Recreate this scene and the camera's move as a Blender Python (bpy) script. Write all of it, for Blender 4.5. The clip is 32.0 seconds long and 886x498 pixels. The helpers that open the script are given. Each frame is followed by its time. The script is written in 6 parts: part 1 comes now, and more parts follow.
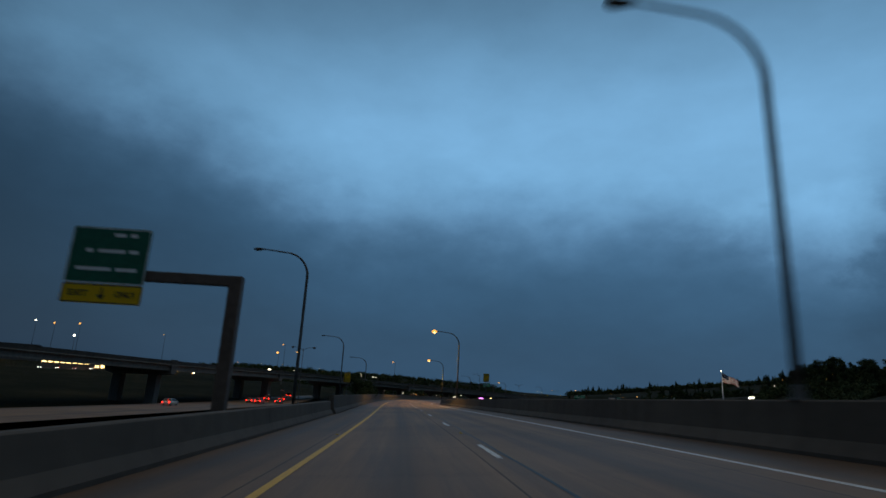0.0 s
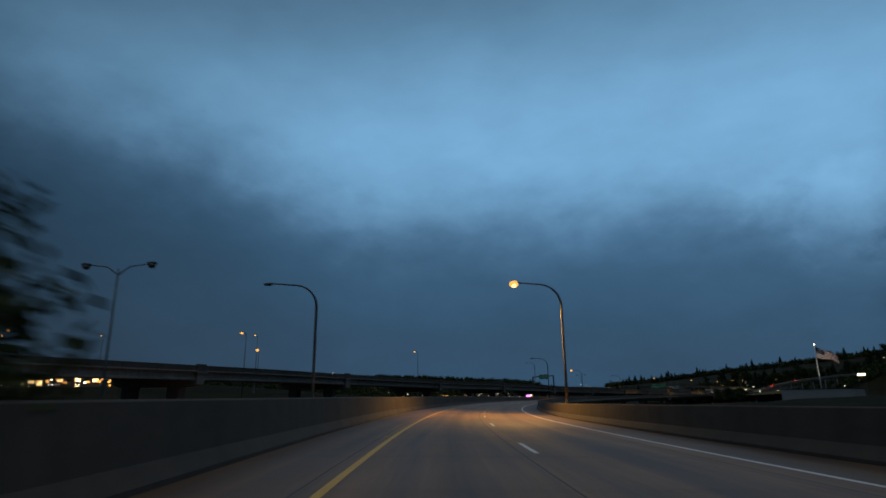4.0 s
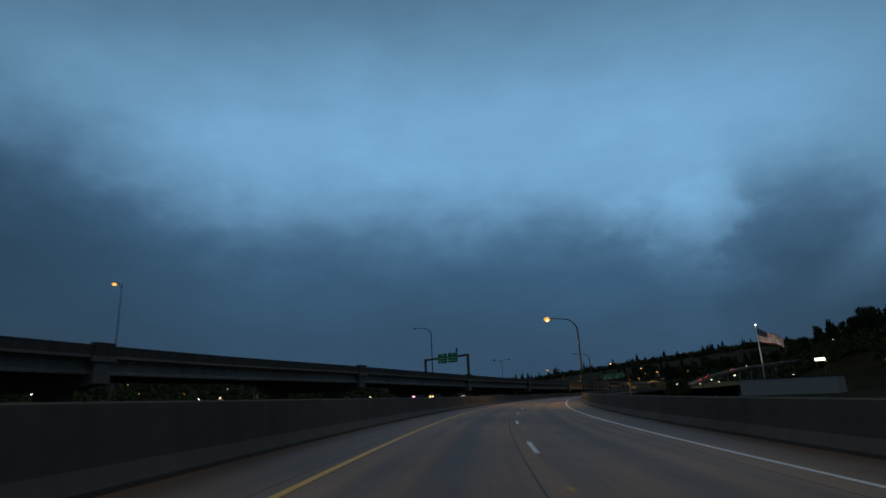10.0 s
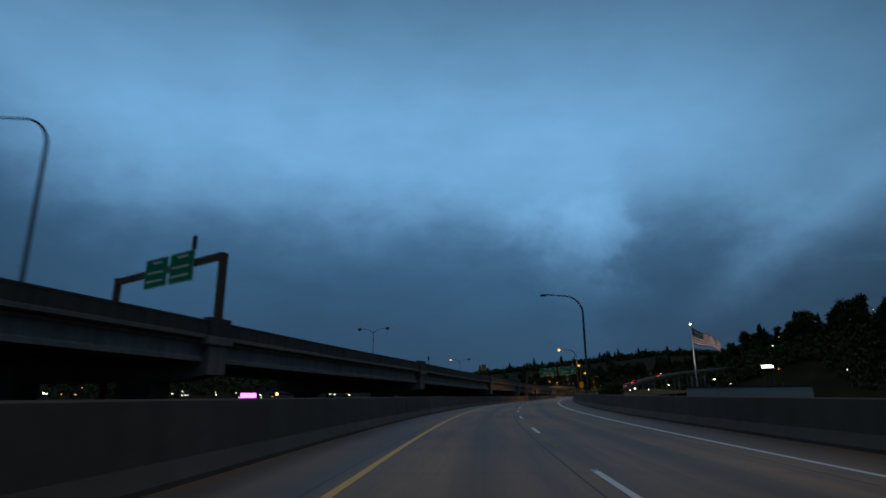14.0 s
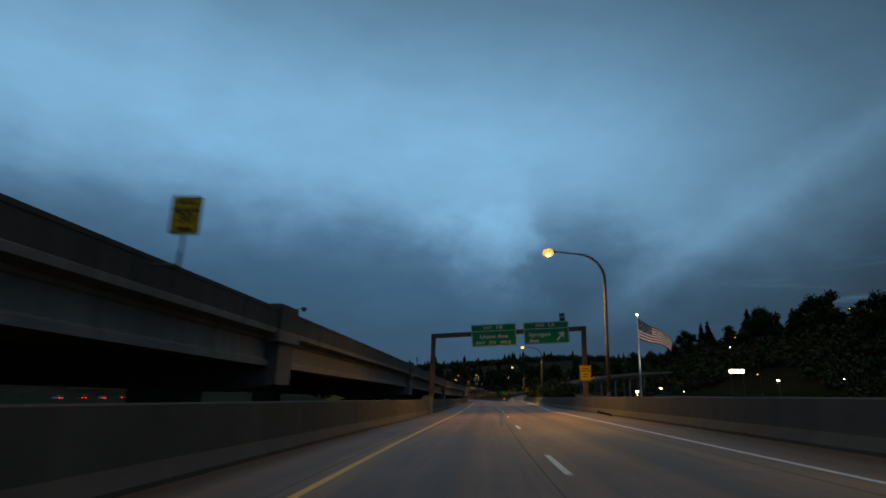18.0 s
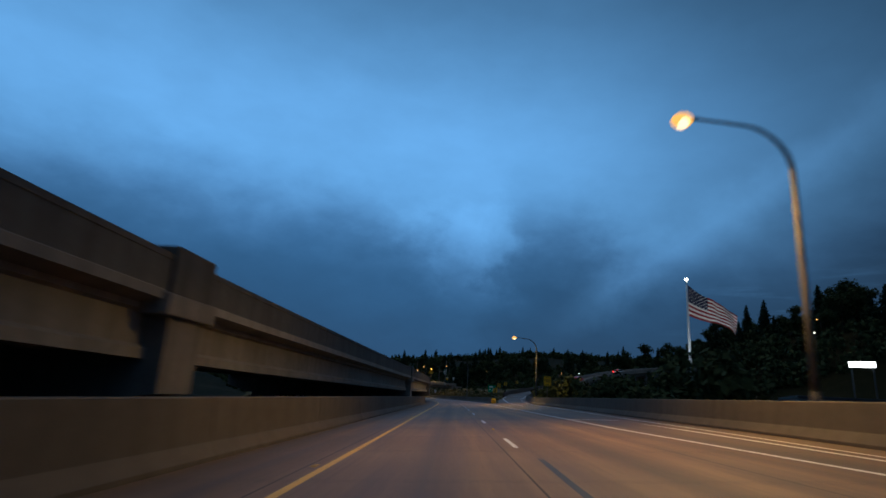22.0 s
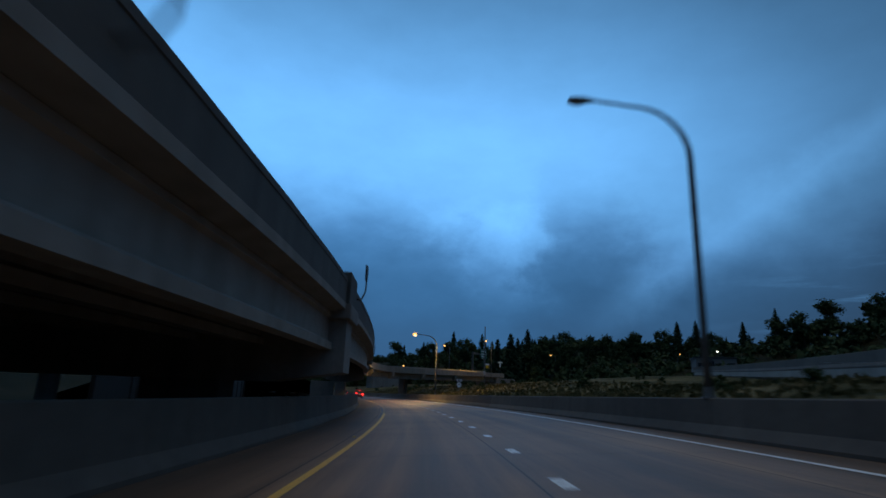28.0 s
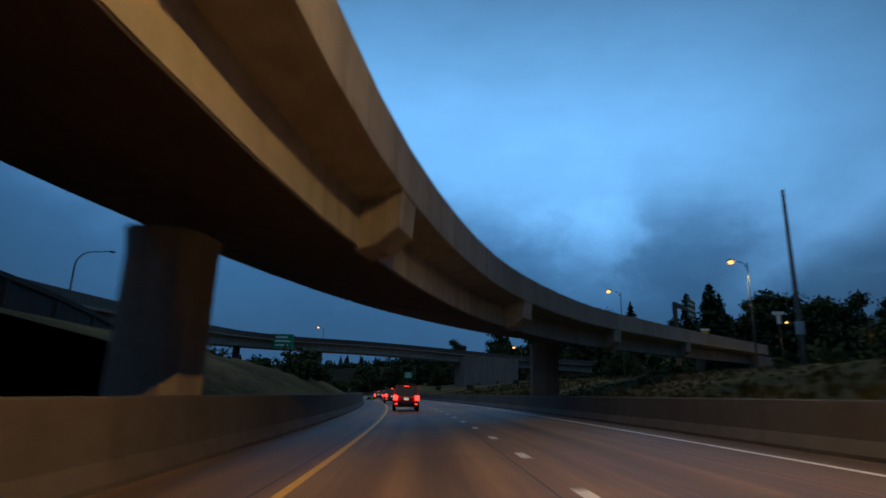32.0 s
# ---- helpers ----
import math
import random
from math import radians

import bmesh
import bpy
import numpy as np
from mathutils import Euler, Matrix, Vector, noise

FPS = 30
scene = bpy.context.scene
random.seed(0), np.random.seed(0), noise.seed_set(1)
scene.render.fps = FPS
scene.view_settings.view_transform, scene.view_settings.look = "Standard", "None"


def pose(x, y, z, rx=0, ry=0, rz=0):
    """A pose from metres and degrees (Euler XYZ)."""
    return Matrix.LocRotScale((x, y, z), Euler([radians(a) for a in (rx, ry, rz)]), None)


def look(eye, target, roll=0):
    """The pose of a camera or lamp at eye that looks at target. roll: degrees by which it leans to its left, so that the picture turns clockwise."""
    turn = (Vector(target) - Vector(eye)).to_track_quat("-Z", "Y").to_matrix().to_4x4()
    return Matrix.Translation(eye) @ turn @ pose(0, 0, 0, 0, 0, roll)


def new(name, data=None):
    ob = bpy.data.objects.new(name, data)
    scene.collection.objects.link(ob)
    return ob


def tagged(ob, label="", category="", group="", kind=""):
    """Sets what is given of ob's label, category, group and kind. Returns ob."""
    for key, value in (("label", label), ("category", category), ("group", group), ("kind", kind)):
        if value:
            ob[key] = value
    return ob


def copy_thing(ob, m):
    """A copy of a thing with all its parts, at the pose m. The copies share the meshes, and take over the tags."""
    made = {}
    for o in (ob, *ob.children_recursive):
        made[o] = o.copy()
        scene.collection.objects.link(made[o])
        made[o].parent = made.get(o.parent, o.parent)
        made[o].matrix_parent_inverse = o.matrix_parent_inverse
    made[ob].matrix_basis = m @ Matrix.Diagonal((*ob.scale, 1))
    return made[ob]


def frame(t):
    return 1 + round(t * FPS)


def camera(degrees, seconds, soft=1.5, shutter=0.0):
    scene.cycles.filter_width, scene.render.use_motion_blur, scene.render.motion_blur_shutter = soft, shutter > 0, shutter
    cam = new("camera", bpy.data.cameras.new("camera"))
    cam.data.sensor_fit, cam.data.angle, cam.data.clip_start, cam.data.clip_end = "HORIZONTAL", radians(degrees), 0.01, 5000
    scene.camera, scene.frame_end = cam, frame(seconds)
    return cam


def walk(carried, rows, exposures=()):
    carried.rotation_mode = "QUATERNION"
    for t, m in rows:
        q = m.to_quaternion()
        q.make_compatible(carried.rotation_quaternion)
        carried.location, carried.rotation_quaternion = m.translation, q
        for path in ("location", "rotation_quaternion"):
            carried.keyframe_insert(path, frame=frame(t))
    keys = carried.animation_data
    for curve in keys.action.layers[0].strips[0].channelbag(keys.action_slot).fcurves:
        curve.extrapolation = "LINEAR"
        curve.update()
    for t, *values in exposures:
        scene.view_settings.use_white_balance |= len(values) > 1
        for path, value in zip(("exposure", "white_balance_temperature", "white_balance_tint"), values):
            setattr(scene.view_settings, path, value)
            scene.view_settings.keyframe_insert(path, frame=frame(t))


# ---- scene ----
cam = camera(75.95, 32.0, soft=1.6, shutter=0.5)

PATH = [
    (0.0, 1.428, 1.030, 1.278, 104.634, -2.809, 32.160),
    (0.5, -5.825, 11.045, 1.268, 104.821, -2.648, 33.081),
    (1.0, -13.128, 20.978, 1.254, 104.743, -2.317, 33.937),
    (1.5, -20.475, 30.830, 1.239, 104.687, -1.765, 34.661),
    (2.0, -27.893, 40.580, 1.225, 104.616, -1.132, 35.148),
    (2.5, -35.320, 50.273, 1.213, 104.550, -0.704, 35.365),
    (3.0, -42.711, 59.938, 1.199, 104.462, -0.315, 35.363),
    (3.5, -49.919, 69.685, 1.182, 104.550, 0.097, 35.215),
    (4.0, -56.891, 79.562, 1.164, 104.684, 0.609, 34.760),
    (4.5, -63.641, 89.546, 1.145, 104.799, 1.237, 34.239),
    (5.0, -70.202, 99.618, 1.123, 104.899, 1.932, 33.699),
    (5.5, -76.525, 109.812, 1.099, 104.985, 2.577, 33.054),
    (6.0, -82.712, 120.057, 1.079, 104.811, 2.961, 32.131),
    (6.5, -88.717, 130.379, 1.073, 105.007, 3.199, 31.214),
    (7.0, -94.425, 140.849, 1.076, 104.971, 3.280, 30.228),
    (7.5, -99.763, 151.492, 1.077, 104.941, 3.236, 28.991),
    (8.0, -104.722, 162.302, 1.076, 104.904, 3.088, 27.694),
    (8.5, -109.360, 173.244, 1.072, 104.872, 2.884, 26.469),
    (9.0, -113.782, 184.267, 1.070, 104.789, 2.678, 25.263),
    (9.5, -118.121, 195.304, 1.077, 104.767, 2.503, 24.216),
    (10.0, -122.313, 206.377, 1.088, 104.737, 2.341, 23.042),
    (10.5, -126.320, 217.488, 1.102, 104.780, 2.149, 21.867),
    (11.0, -130.042, 228.666, 1.116, 104.699, 2.072, 20.600),
    (11.5, -133.430, 239.928, 1.129, 104.603, 1.883, 19.322),
    (12.0, -136.458, 251.279, 1.140, 104.564, 1.584, 17.947),
    (12.5, -139.130, 262.685, 1.150, 104.559, 1.241, 16.585),
    (13.0, -141.511, 274.100, 1.158, 104.558, 0.942, 15.222),
    (13.5, -143.752, 285.479, 1.165, 104.458, 0.614, 13.885),
    (14.0, -145.870, 296.811, 1.172, 104.516, 0.331, 12.478),
    (14.5, -147.738, 308.109, 1.178, 104.361, -0.046, 11.133),
    (15.0, -149.314, 319.370, 1.185, 104.352, -0.410, 9.888),
    (15.5, -150.588, 330.645, 1.194, 104.316, -0.755, 8.613),
    (16.0, -151.564, 341.986, 1.206, 104.254, -1.078, 7.299),
    (16.5, -152.261, 353.384, 1.221, 104.164, -1.358, 6.013),
    (17.0, -152.728, 364.834, 1.239, 104.263, -1.552, 4.860),
    (17.5, -153.080, 376.331, 1.252, 104.470, -1.698, 3.743),
    (18.0, -153.243, 387.875, 1.264, 104.598, -1.857, 2.569),
    (18.5, -153.208, 399.445, 1.272, 104.703, -2.058, 1.574),
    (19.0, -153.016, 411.032, 1.275, 104.756, -2.245, 1.062),
    (19.5, -152.666, 422.639, 1.275, 104.709, -2.568, 0.810),
    (20.0, -152.309, 434.259, 1.275, 104.769, -2.939, 0.582),
    (20.5, -151.979, 445.883, 1.275, 104.705, -3.223, 0.387),
    (21.0, -151.668, 457.508, 1.277, 104.544, -3.393, 0.219),
    (21.5, -151.347, 469.133, 1.282, 104.516, -3.454, 0.044),
    (22.0, -150.990, 480.757, 1.290, 104.511, -3.372, -0.198),
    (22.5, -150.659, 492.380, 1.296, 104.542, -3.266, -0.205),
    (23.0, -150.365, 503.999, 1.299, 104.602, -3.126, -0.047),
    (23.5, -150.131, 515.614, 1.298, 104.530, -2.992, 0.034),
    (24.0, -149.900, 527.224, 1.296, 104.538, -2.945, 0.003),
    (24.5, -149.651, 538.828, 1.294, 104.695, -3.017, -0.065),
    (25.0, -149.403, 550.431, 1.292, 104.799, -3.087, -0.176),
    (25.5, -149.242, 562.044, 1.286, 104.894, -3.087, -0.301),
    (26.0, -149.201, 573.668, 1.278, 104.791, -2.983, 0.025),
    (26.5, -149.312, 585.294, 1.271, 104.673, -2.813, 0.631),
    (27.0, -149.584, 596.910, 1.265, 104.536, -2.592, 1.396),
    (27.5, -150.032, 608.519, 1.260, 104.377, -2.330, 2.302),
    (28.0, -150.706, 620.118, 1.256, 104.479, -2.051, 3.465),
    (28.5, -151.639, 631.698, 1.252, 104.376, -1.971, 4.680),
    (29.0, -152.881, 643.244, 1.249, 104.365, -1.869, 5.919),
    (29.5, -154.440, 654.747, 1.244, 104.356, -1.690, 7.205),
    (30.0, -156.294, 666.202, 1.239, 104.440, -1.498, 8.522),
    (30.5, -158.414, 677.606, 1.234, 104.456, -1.431, 9.777),
    (31.0, -160.749, 688.968, 1.229, 104.400, -1.449, 10.975),
    (31.5, -163.244, 700.296, 1.227, 104.405, -1.498, 12.039),
    (32.0, -165.936, 711.580, 1.225, 104.353, -1.512, 13.006),
]
EXPO = [(0, 0.12, 6500, 10), (3, 0.1, 6450, 10), (5.5, 0, 6800, 10), (6, 0, 6700, 10), (7, 0, 6100, 10), (10, 0, 6600, 10), (12, 0, 6500, 10), (13, 0, 5900, 10), (14, 0, 6150, 10), (17, 0.1, 6900, 10), (18, 0.15, 6850, 10), (19, 0.1, 6150, 10), (20, 0.2, 5500, 10), (21, 0.15, 5900, 10), (22, 0.05, 5300, 10), (23, -0.05, 4600, 10), (24, 0.02, 4700, 10), (25, 0.06, 4750, 10), (28, 0.5, 5300, 10), (29, 0.5, 5900, 10), (30, 0.45, 6000, 10), (32, 0.42, 5400, 10)]
walk(cam, [(t, pose(x, y, z, rx, ry, rz)) for t, x, y, z, rx, ry, rz in PATH], EXPO)

# ---------------- alignment of the freeway ----------------
HEADS = [(-300, 38.74), (-100, 36.17), (0, 35.70), (50, 37.10), (100, 35.91), (150, 30.43), (200, 23.55), (250, 19.39), (300, 11.88), (350, 8.88), (400, 2.62), (450, -2.37), (500, -1.19), (550, -0.99), (600, -1.36), (650, 2.38), (700, 9.05), (750, 13.97), (800, 18.41), (850, 23.25), (950, 32.90), (1100, 45.36), (1500, 70.33)]
BANKS = [(-300, -2.60), (0, -3.60), (75, -0.85), (150, 2.68), (225, 2.22), (300, 0.63), (375, -0.72), (450, -3.12), (525, -3.29), (600, -2.91), (675, -2.47), (750, -1.79), (850, -0.87), (1500, -0.64)]
RISES = [(-300, 0), (1500, 0)]
S0 = -300.0
_s = np.arange(S0, 1501.0, 1.0)


def smooth(knots, width=25):
    """A table of (s, value) as a softly rounded curve, one value a metre."""
    v = np.interp(_s, *zip(*knots))
    k = np.hanning(2 * width + 1)
    k /= k.sum()
    return np.convolve(np.pad(v, width, mode="edge"), k, mode="valid")


_th = np.radians(smooth(HEADS))
_px = np.cumsum(-np.sin(_th))
_py = np.cumsum(np.cos(_th))
_px -= np.interp(0, _s, _px)
_py -= np.interp(0, _s, _py)
_bk = np.tan(np.radians(smooth(BANKS)))
_rz = smooth(RISES)


def at(s, d=0.0, h=0.0):
    """World place s metres along the yellow line, d metres to its right, h over the road surface."""
    th = np.interp(s, _s, _th)
    z = np.interp(s, _s, _rz) + h - min(max(d, -3.0), 14.0) * np.interp(s, _s, _bk)
    return Vector((np.interp(s, _s, _px) + d * math.cos(th), np.interp(s, _s, _py) + d * math.sin(th), z))


def heading(s):
    return float(np.interp(s, _s, _th))

# ---------------- sky ----------------
world = bpy.data.worlds.new("dusk_sky")
scene.world = world
world.use_nodes = True
_t = world.node_tree


def wnode(kind, **inputs):
    n = _t.nodes.new(kind)
    for k, v in inputs.items():
        sock = n.inputs[int(k[1:])] if k[0] == "i" and k[1:].isdigit() else n.inputs[k]
        if isinstance(v, bpy.types.NodeSocket):
            _t.links.new(v, sock)
        else:
            sock.default_value = v
    return n


def wmath(op, a, b=0.0, clamp=False):
    n = wnode("ShaderNodeMath", i0=a, i1=b)
    n.operation, n.use_clamp = op, clamp
    return n.outputs[0]


def wdot(vec, direction):
    n = wnode("ShaderNodeVectorMath", i0=vec, i1=direction)
    n.operation = "DOT_PRODUCT"
    return n.outputs["Value"]


_dir = wnode("ShaderNodeTexCoord").outputs["Generated"]
_z = wnode("ShaderNodeSeparateXYZ", i0=_dir).outputs[2]


def wnoise(scale, detail=6.0, rough=0.55, stretch=(1, 1, 1), shift=(0, 0, 0)):
    mp = wnode("ShaderNodeMapping", Vector=_dir)
    mp.inputs["Scale"].default_value = stretch
    mp.inputs["Location"].default_value = shift
    n = wnode("ShaderNodeTexNoise", Vector=mp.outputs[0], Scale=scale, Detail=detail, Roughness=rough)
    return n.outputs["Fac"]


# bearing left of the y axis and height, both in degrees
_x, _y = (wnode("ShaderNodeSeparateXYZ", i0=_dir).outputs[k] for k in (0, 1))
_az = wmath("MULTIPLY", wmath("ARCTAN2", wmath("MULTIPLY", _x, -1.0), _y), 57.2958)
_el = wmath("MULTIPLY", wmath("ARCSINE", _z), 57.2958)
# edge of the dark cloud bank: height at each bearing
EDGE = [(-180, 34), (-110, 32), (-60, 24), (-45, 18), (-30, 13.5), (-20, 13.0), (-15, 14.9), (-12, 16.2), (-9, 16.6), (-5.5, 14.9), (-2.5, 13.1), (0.5, 13.4), (4, 15.2), (11, 16.7), (20, 16.6), (28, 16.9), (38, 17.2), (44, 18.2), (53, 20.2), (61, 21.7), (68, 23.4), (76, 25), (110, 33), (180, 34)]
_fc = _t.nodes.new("ShaderNodeFloatCurve")
_cv = _fc.mapping.curves[0]
_cv.points[0].location = ((EDGE[0][0] + 180) / 360, EDGE[0][1] / 50)
_cv.points[1].location = ((EDGE[-1][0] + 180) / 360, EDGE[-1][1] / 50)
for _a, _h in EDGE[1:-1]:
    _cv.points.new((_a + 180) / 360, _h / 50)
_fc.mapping.update()
_sway = wmath("MULTIPLY", wmath("SUBTRACT", wnoise(8.0, 6, 0.6, (1, 1, 1.3), (7, 0, 2)), 0.5), 16.0)
_t.links.new(wmath("DIVIDE", wmath("ADD", wmath("ADD", _az, _sway), 180.0), 360.0), _fc.inputs["Value"])
_edge = wmath("MULTIPLY", _fc.outputs[0], 50.0)
_w1 = wmath("MULTIPLY", wmath("SUBTRACT", wnoise(5.0, 5, 0.5, (1, 1, 2.0)), 0.5), 6.0)
_w2 = wmath("MULTIPLY", wmath("SUBTRACT", wnoise(14.0, 8, 0.6, (1, 1, 1.6)), 0.5), 3.0)
_e = wmath("SUBTRACT", wmath("ADD", wmath("ADD", _el, _w1), _w2), _edge)
_ramp = wnode("ShaderNodeValToRGB", Fac=wmath("DIVIDE", wmath("ADD", _e, 30.0), 80.0))
_cr = _ramp.color_ramp
_cr.interpolation = "B_SPLINE"
SKY = [(-26, (0.030, 0.072, 0.126)), (-12, (0.028, 0.074, 0.138)), (-6, (0.035, 0.096, 0.178)), (-2.5, (0.052, 0.132, 0.238)), (0.5, (0.100, 0.230, 0.395)), (4.5, (0.175, 0.395, 0.640)), (9, (0.190, 0.420, 0.680)),
       (30, (0.190, 0.420, 0.680))]
while len(_cr.elements) < len(SKY):
    _cr.elements.new(0.5)
for _k, (_p, _c) in zip(_cr.elements, SKY):
    _k.position, _k.color = (_p + 30) / 80, (*_c, 1)


def wband(value, lo, hi, a, b):
    m = wnode("ShaderNodeMapRange", Value=value)
    m.interpolation_type = "SMOOTHSTEP"
    for k, v in enumerate((lo, hi, a, b)):
        m.inputs[k + 1].default_value = v
    return m.outputs[0]


# broad mottling, fine wisps, and the dimming away from the last light
_patch = wmath("ADD", wmath("MULTIPLY", wnoise(3.0, 6, 0.5, (1, 1, 1.8), (3, 1, 0)), 0.40), 0.80)
_patch = wmath("MULTIPLY", _patch, wmath("ADD", wmath("MULTIPLY", wnoise(7.0, 8, 0.6, (1, 1, 2.0), (1, 5, 0)), 0.26), 0.87))
_patch = wmath("MULTIPLY", _patch, wband(_az, -54, 8, 0.17, 1.0))
_patch = wmath("MULTIPLY", _patch, wband(_el, 23, 44, 1.0, 0.34))
_patch = wmath("MULTIPLY", _patch, wband(_az, 30, 100, 1.0, 0.26))
# unseen sky behind is raised to an even grey to light signs and walls
_patch = wmath("MAXIMUM", _patch, wmath("MAXIMUM", wband(_az, -110, -62, 0.46, 0.0), wband(_az, 95, 140, 0.0, 0.46)))
# a pale diagonal streak on the right of the bright edge, and low wisps over the hill
_d1, _d2 = (Vector((-math.sin(radians(a)) * math.cos(radians(h)), math.cos(radians(a)) * math.cos(radians(h)), math.sin(radians(h)))) for a, h in ((-13, 8.5), (-34, 21.5)))
_n = _d1.cross(_d2).normalized()
_off = wmath("ADD", wmath("ABSOLUTE", wdot(_dir, tuple(_n))), wmath("MULTIPLY", wmath("SUBTRACT", wnoise(7, 7, 0.6), 0.5), 0.12))
_st = wmath("MULTIPLY", wband(_off, -0.01, 0.06, 1.0, 0.0), wmath("MULTIPLY", wband(_az, -50, -30, 0.0, 1.0), wband(_az, -18, -9, 1.0, 0.0)))
_wisp = wmath("MULTIPLY", wband(wnoise(6.0, 7, 0.6, (1, 1, 9), (0, 2, 4)), 0.52, 0.70, 0.0, 1.0), wmath("MULTIPLY", wband(_el, 2, 5, 0.0, 1.0), wmath("MULTIPLY", wband(_el, 8, 14, 1.0, 0.0), wband(_az, -36, -18, 1.0, 0.0))))
# the one torn bright gap in the bank
_gx, _gy = wmath("DIVIDE", wmath("ADD", _az, 1.6), 4.2), wmath("DIVIDE", wmath("SUBTRACT", _el, 16.6), 3.4)
_gr = wmath("ADD", wmath("SQRT", wmath("ADD", wmath("MULTIPLY", _gx, _gx), wmath("MULTIPLY", _gy, _gy))), wmath("MULTIPLY", wmath("SUBTRACT", wnoise(15, 7, 0.6), 0.5), 2.2))
_gap = wband(_gr, 0.1, 1.25, 1.0, 0.0)
_add = wmath("ADD", wmath("ADD", wmath("MULTIPLY", _st, 0.028), wmath("MULTIPLY", _wisp, 0.030)), wmath("MULTIPLY", _gap, 0.028))
_cl = wnode("ShaderNodeVectorMath", i0=_ramp.outputs[0])
_cl.operation = "SCALE"
_t.links.new(_patch, _cl.inputs["Scale"])
_pale = wnode("ShaderNodeVectorMath", i0=(1.0, 2.1, 3.3))
_pale.operation = "SCALE"
_t.links.new(_add, _pale.inputs["Scale"])
_sum = wnode("ShaderNodeVectorMath", i0=_cl.outputs[0], i1=_pale.outputs[0])
_sum.operation = "ADD"
_sky = _t.nodes.new("ShaderNodeTexSky")
_sky.sky_type, _sky.sun_disc = "NISHITA", False
_sky.sun_elevation, _sky.sun_rotation = radians(0.5), radians(70)
# overhead and unseen, an amber-tinged grey is added to brighten and warm the road
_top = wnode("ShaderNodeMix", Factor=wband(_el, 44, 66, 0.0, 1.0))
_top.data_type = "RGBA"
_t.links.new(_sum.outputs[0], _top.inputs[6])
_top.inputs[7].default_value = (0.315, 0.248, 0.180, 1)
_mix = wnode("ShaderNodeMix", Factor=0.994)
_mix.data_type = "RGBA"
_t.links.new(_sky.outputs[0], _mix.inputs[6])
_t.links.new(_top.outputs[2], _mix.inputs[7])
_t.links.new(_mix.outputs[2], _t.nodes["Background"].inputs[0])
_t.nodes["Background"].inputs[1].default_value = 1.0

# ---------------- materials ----------------
SODIUM = (1.0, 0.53, 0.11)


class Mat:
    """A node material with a few shorthands."""

    def __init__(self, name, color=(0.5, 0.5, 0.5), rough=0.8, metal=0.0):
        self.m = bpy.data.materials.new(name)
        self.m.use_nodes = True
        self.t = self.m.node_tree
        self.b = self.t.nodes["Principled BSDF"]
        self.b.inputs["Base Color"].default_value = (*color, 1)
        self.b.inputs["Roughness"].default_value = rough
        self.b.inputs["Metallic"].default_value = metal

    def node(self, kind, **inputs):
        n = self.t.nodes.new(kind)
        for k, v in inputs.items():
            sock = n.inputs[int(k[1:])] if k[0] == "i" and k[1:].isdigit() else n.inputs[k]
            if isinstance(v, bpy.types.NodeSocket):
                self.t.links.new(v, sock)
            else:
                sock.default_value = v
        return n

    def math(self, op, a, b=0.0, clamp=False):
        n = self.node("ShaderNodeMath", i0=a, i1=b)
        n.operation, n.use_clamp = op, clamp
        return n.outputs[0]

    def coords(self, which="Object", scale=(1, 1, 1)):
        mp = self.node("ShaderNodeMapping", Vector=self.node("ShaderNodeTexCoord").outputs[which])
        mp.inputs["Scale"].default_value = scale
        return mp.outputs[0]

    def noise(self, vec, scale, detail=5.0, rough=0.55):
        return self.node("ShaderNodeTexNoise", Vector=vec, Scale=scale, Detail=detail, Roughness=rough).outputs["Fac"]

    def ramp(self, fac, stops):
        n = self.node("ShaderNodeValToRGB", Fac=fac)
        while len(n.color_ramp.elements) < len(stops):
            n.color_ramp.elements.new(0.5)
        for el, (p, c) in zip(n.color_ramp.elements, stops):
            el.position, el.color = p, (*c, 1)
        return n.outputs[0]

    def mix(self, fac, a, b, mode="MIX"):
        n = self.t.nodes.new("ShaderNodeMix")
        n.data_type, n.blend_type = "RGBA", mode
        for i, v in ((0, fac), (6, a), (7, b)):
            if isinstance(v, bpy.types.NodeSocket):
                self.t.links.new(v, n.inputs[i])
            else:
                n.inputs[i].default_value = v if i == 0 else (*v, 1)
        return n.outputs[2]

    def color(self, sock):
        self.t.links.new(sock, self.b.inputs["Base Color"])
        return self

    def rough(self, sock):
        self.t.links.new(sock, self.b.inputs["Roughness"])
        return self

    def bump(self, height, strength=0.3, dist=0.02):
        n = self.node("ShaderNodeBump", Strength=strength, Distance=dist, Height=height)
        self.t.links.new(n.outputs[0], self.b.inputs["Normal"])
        return self


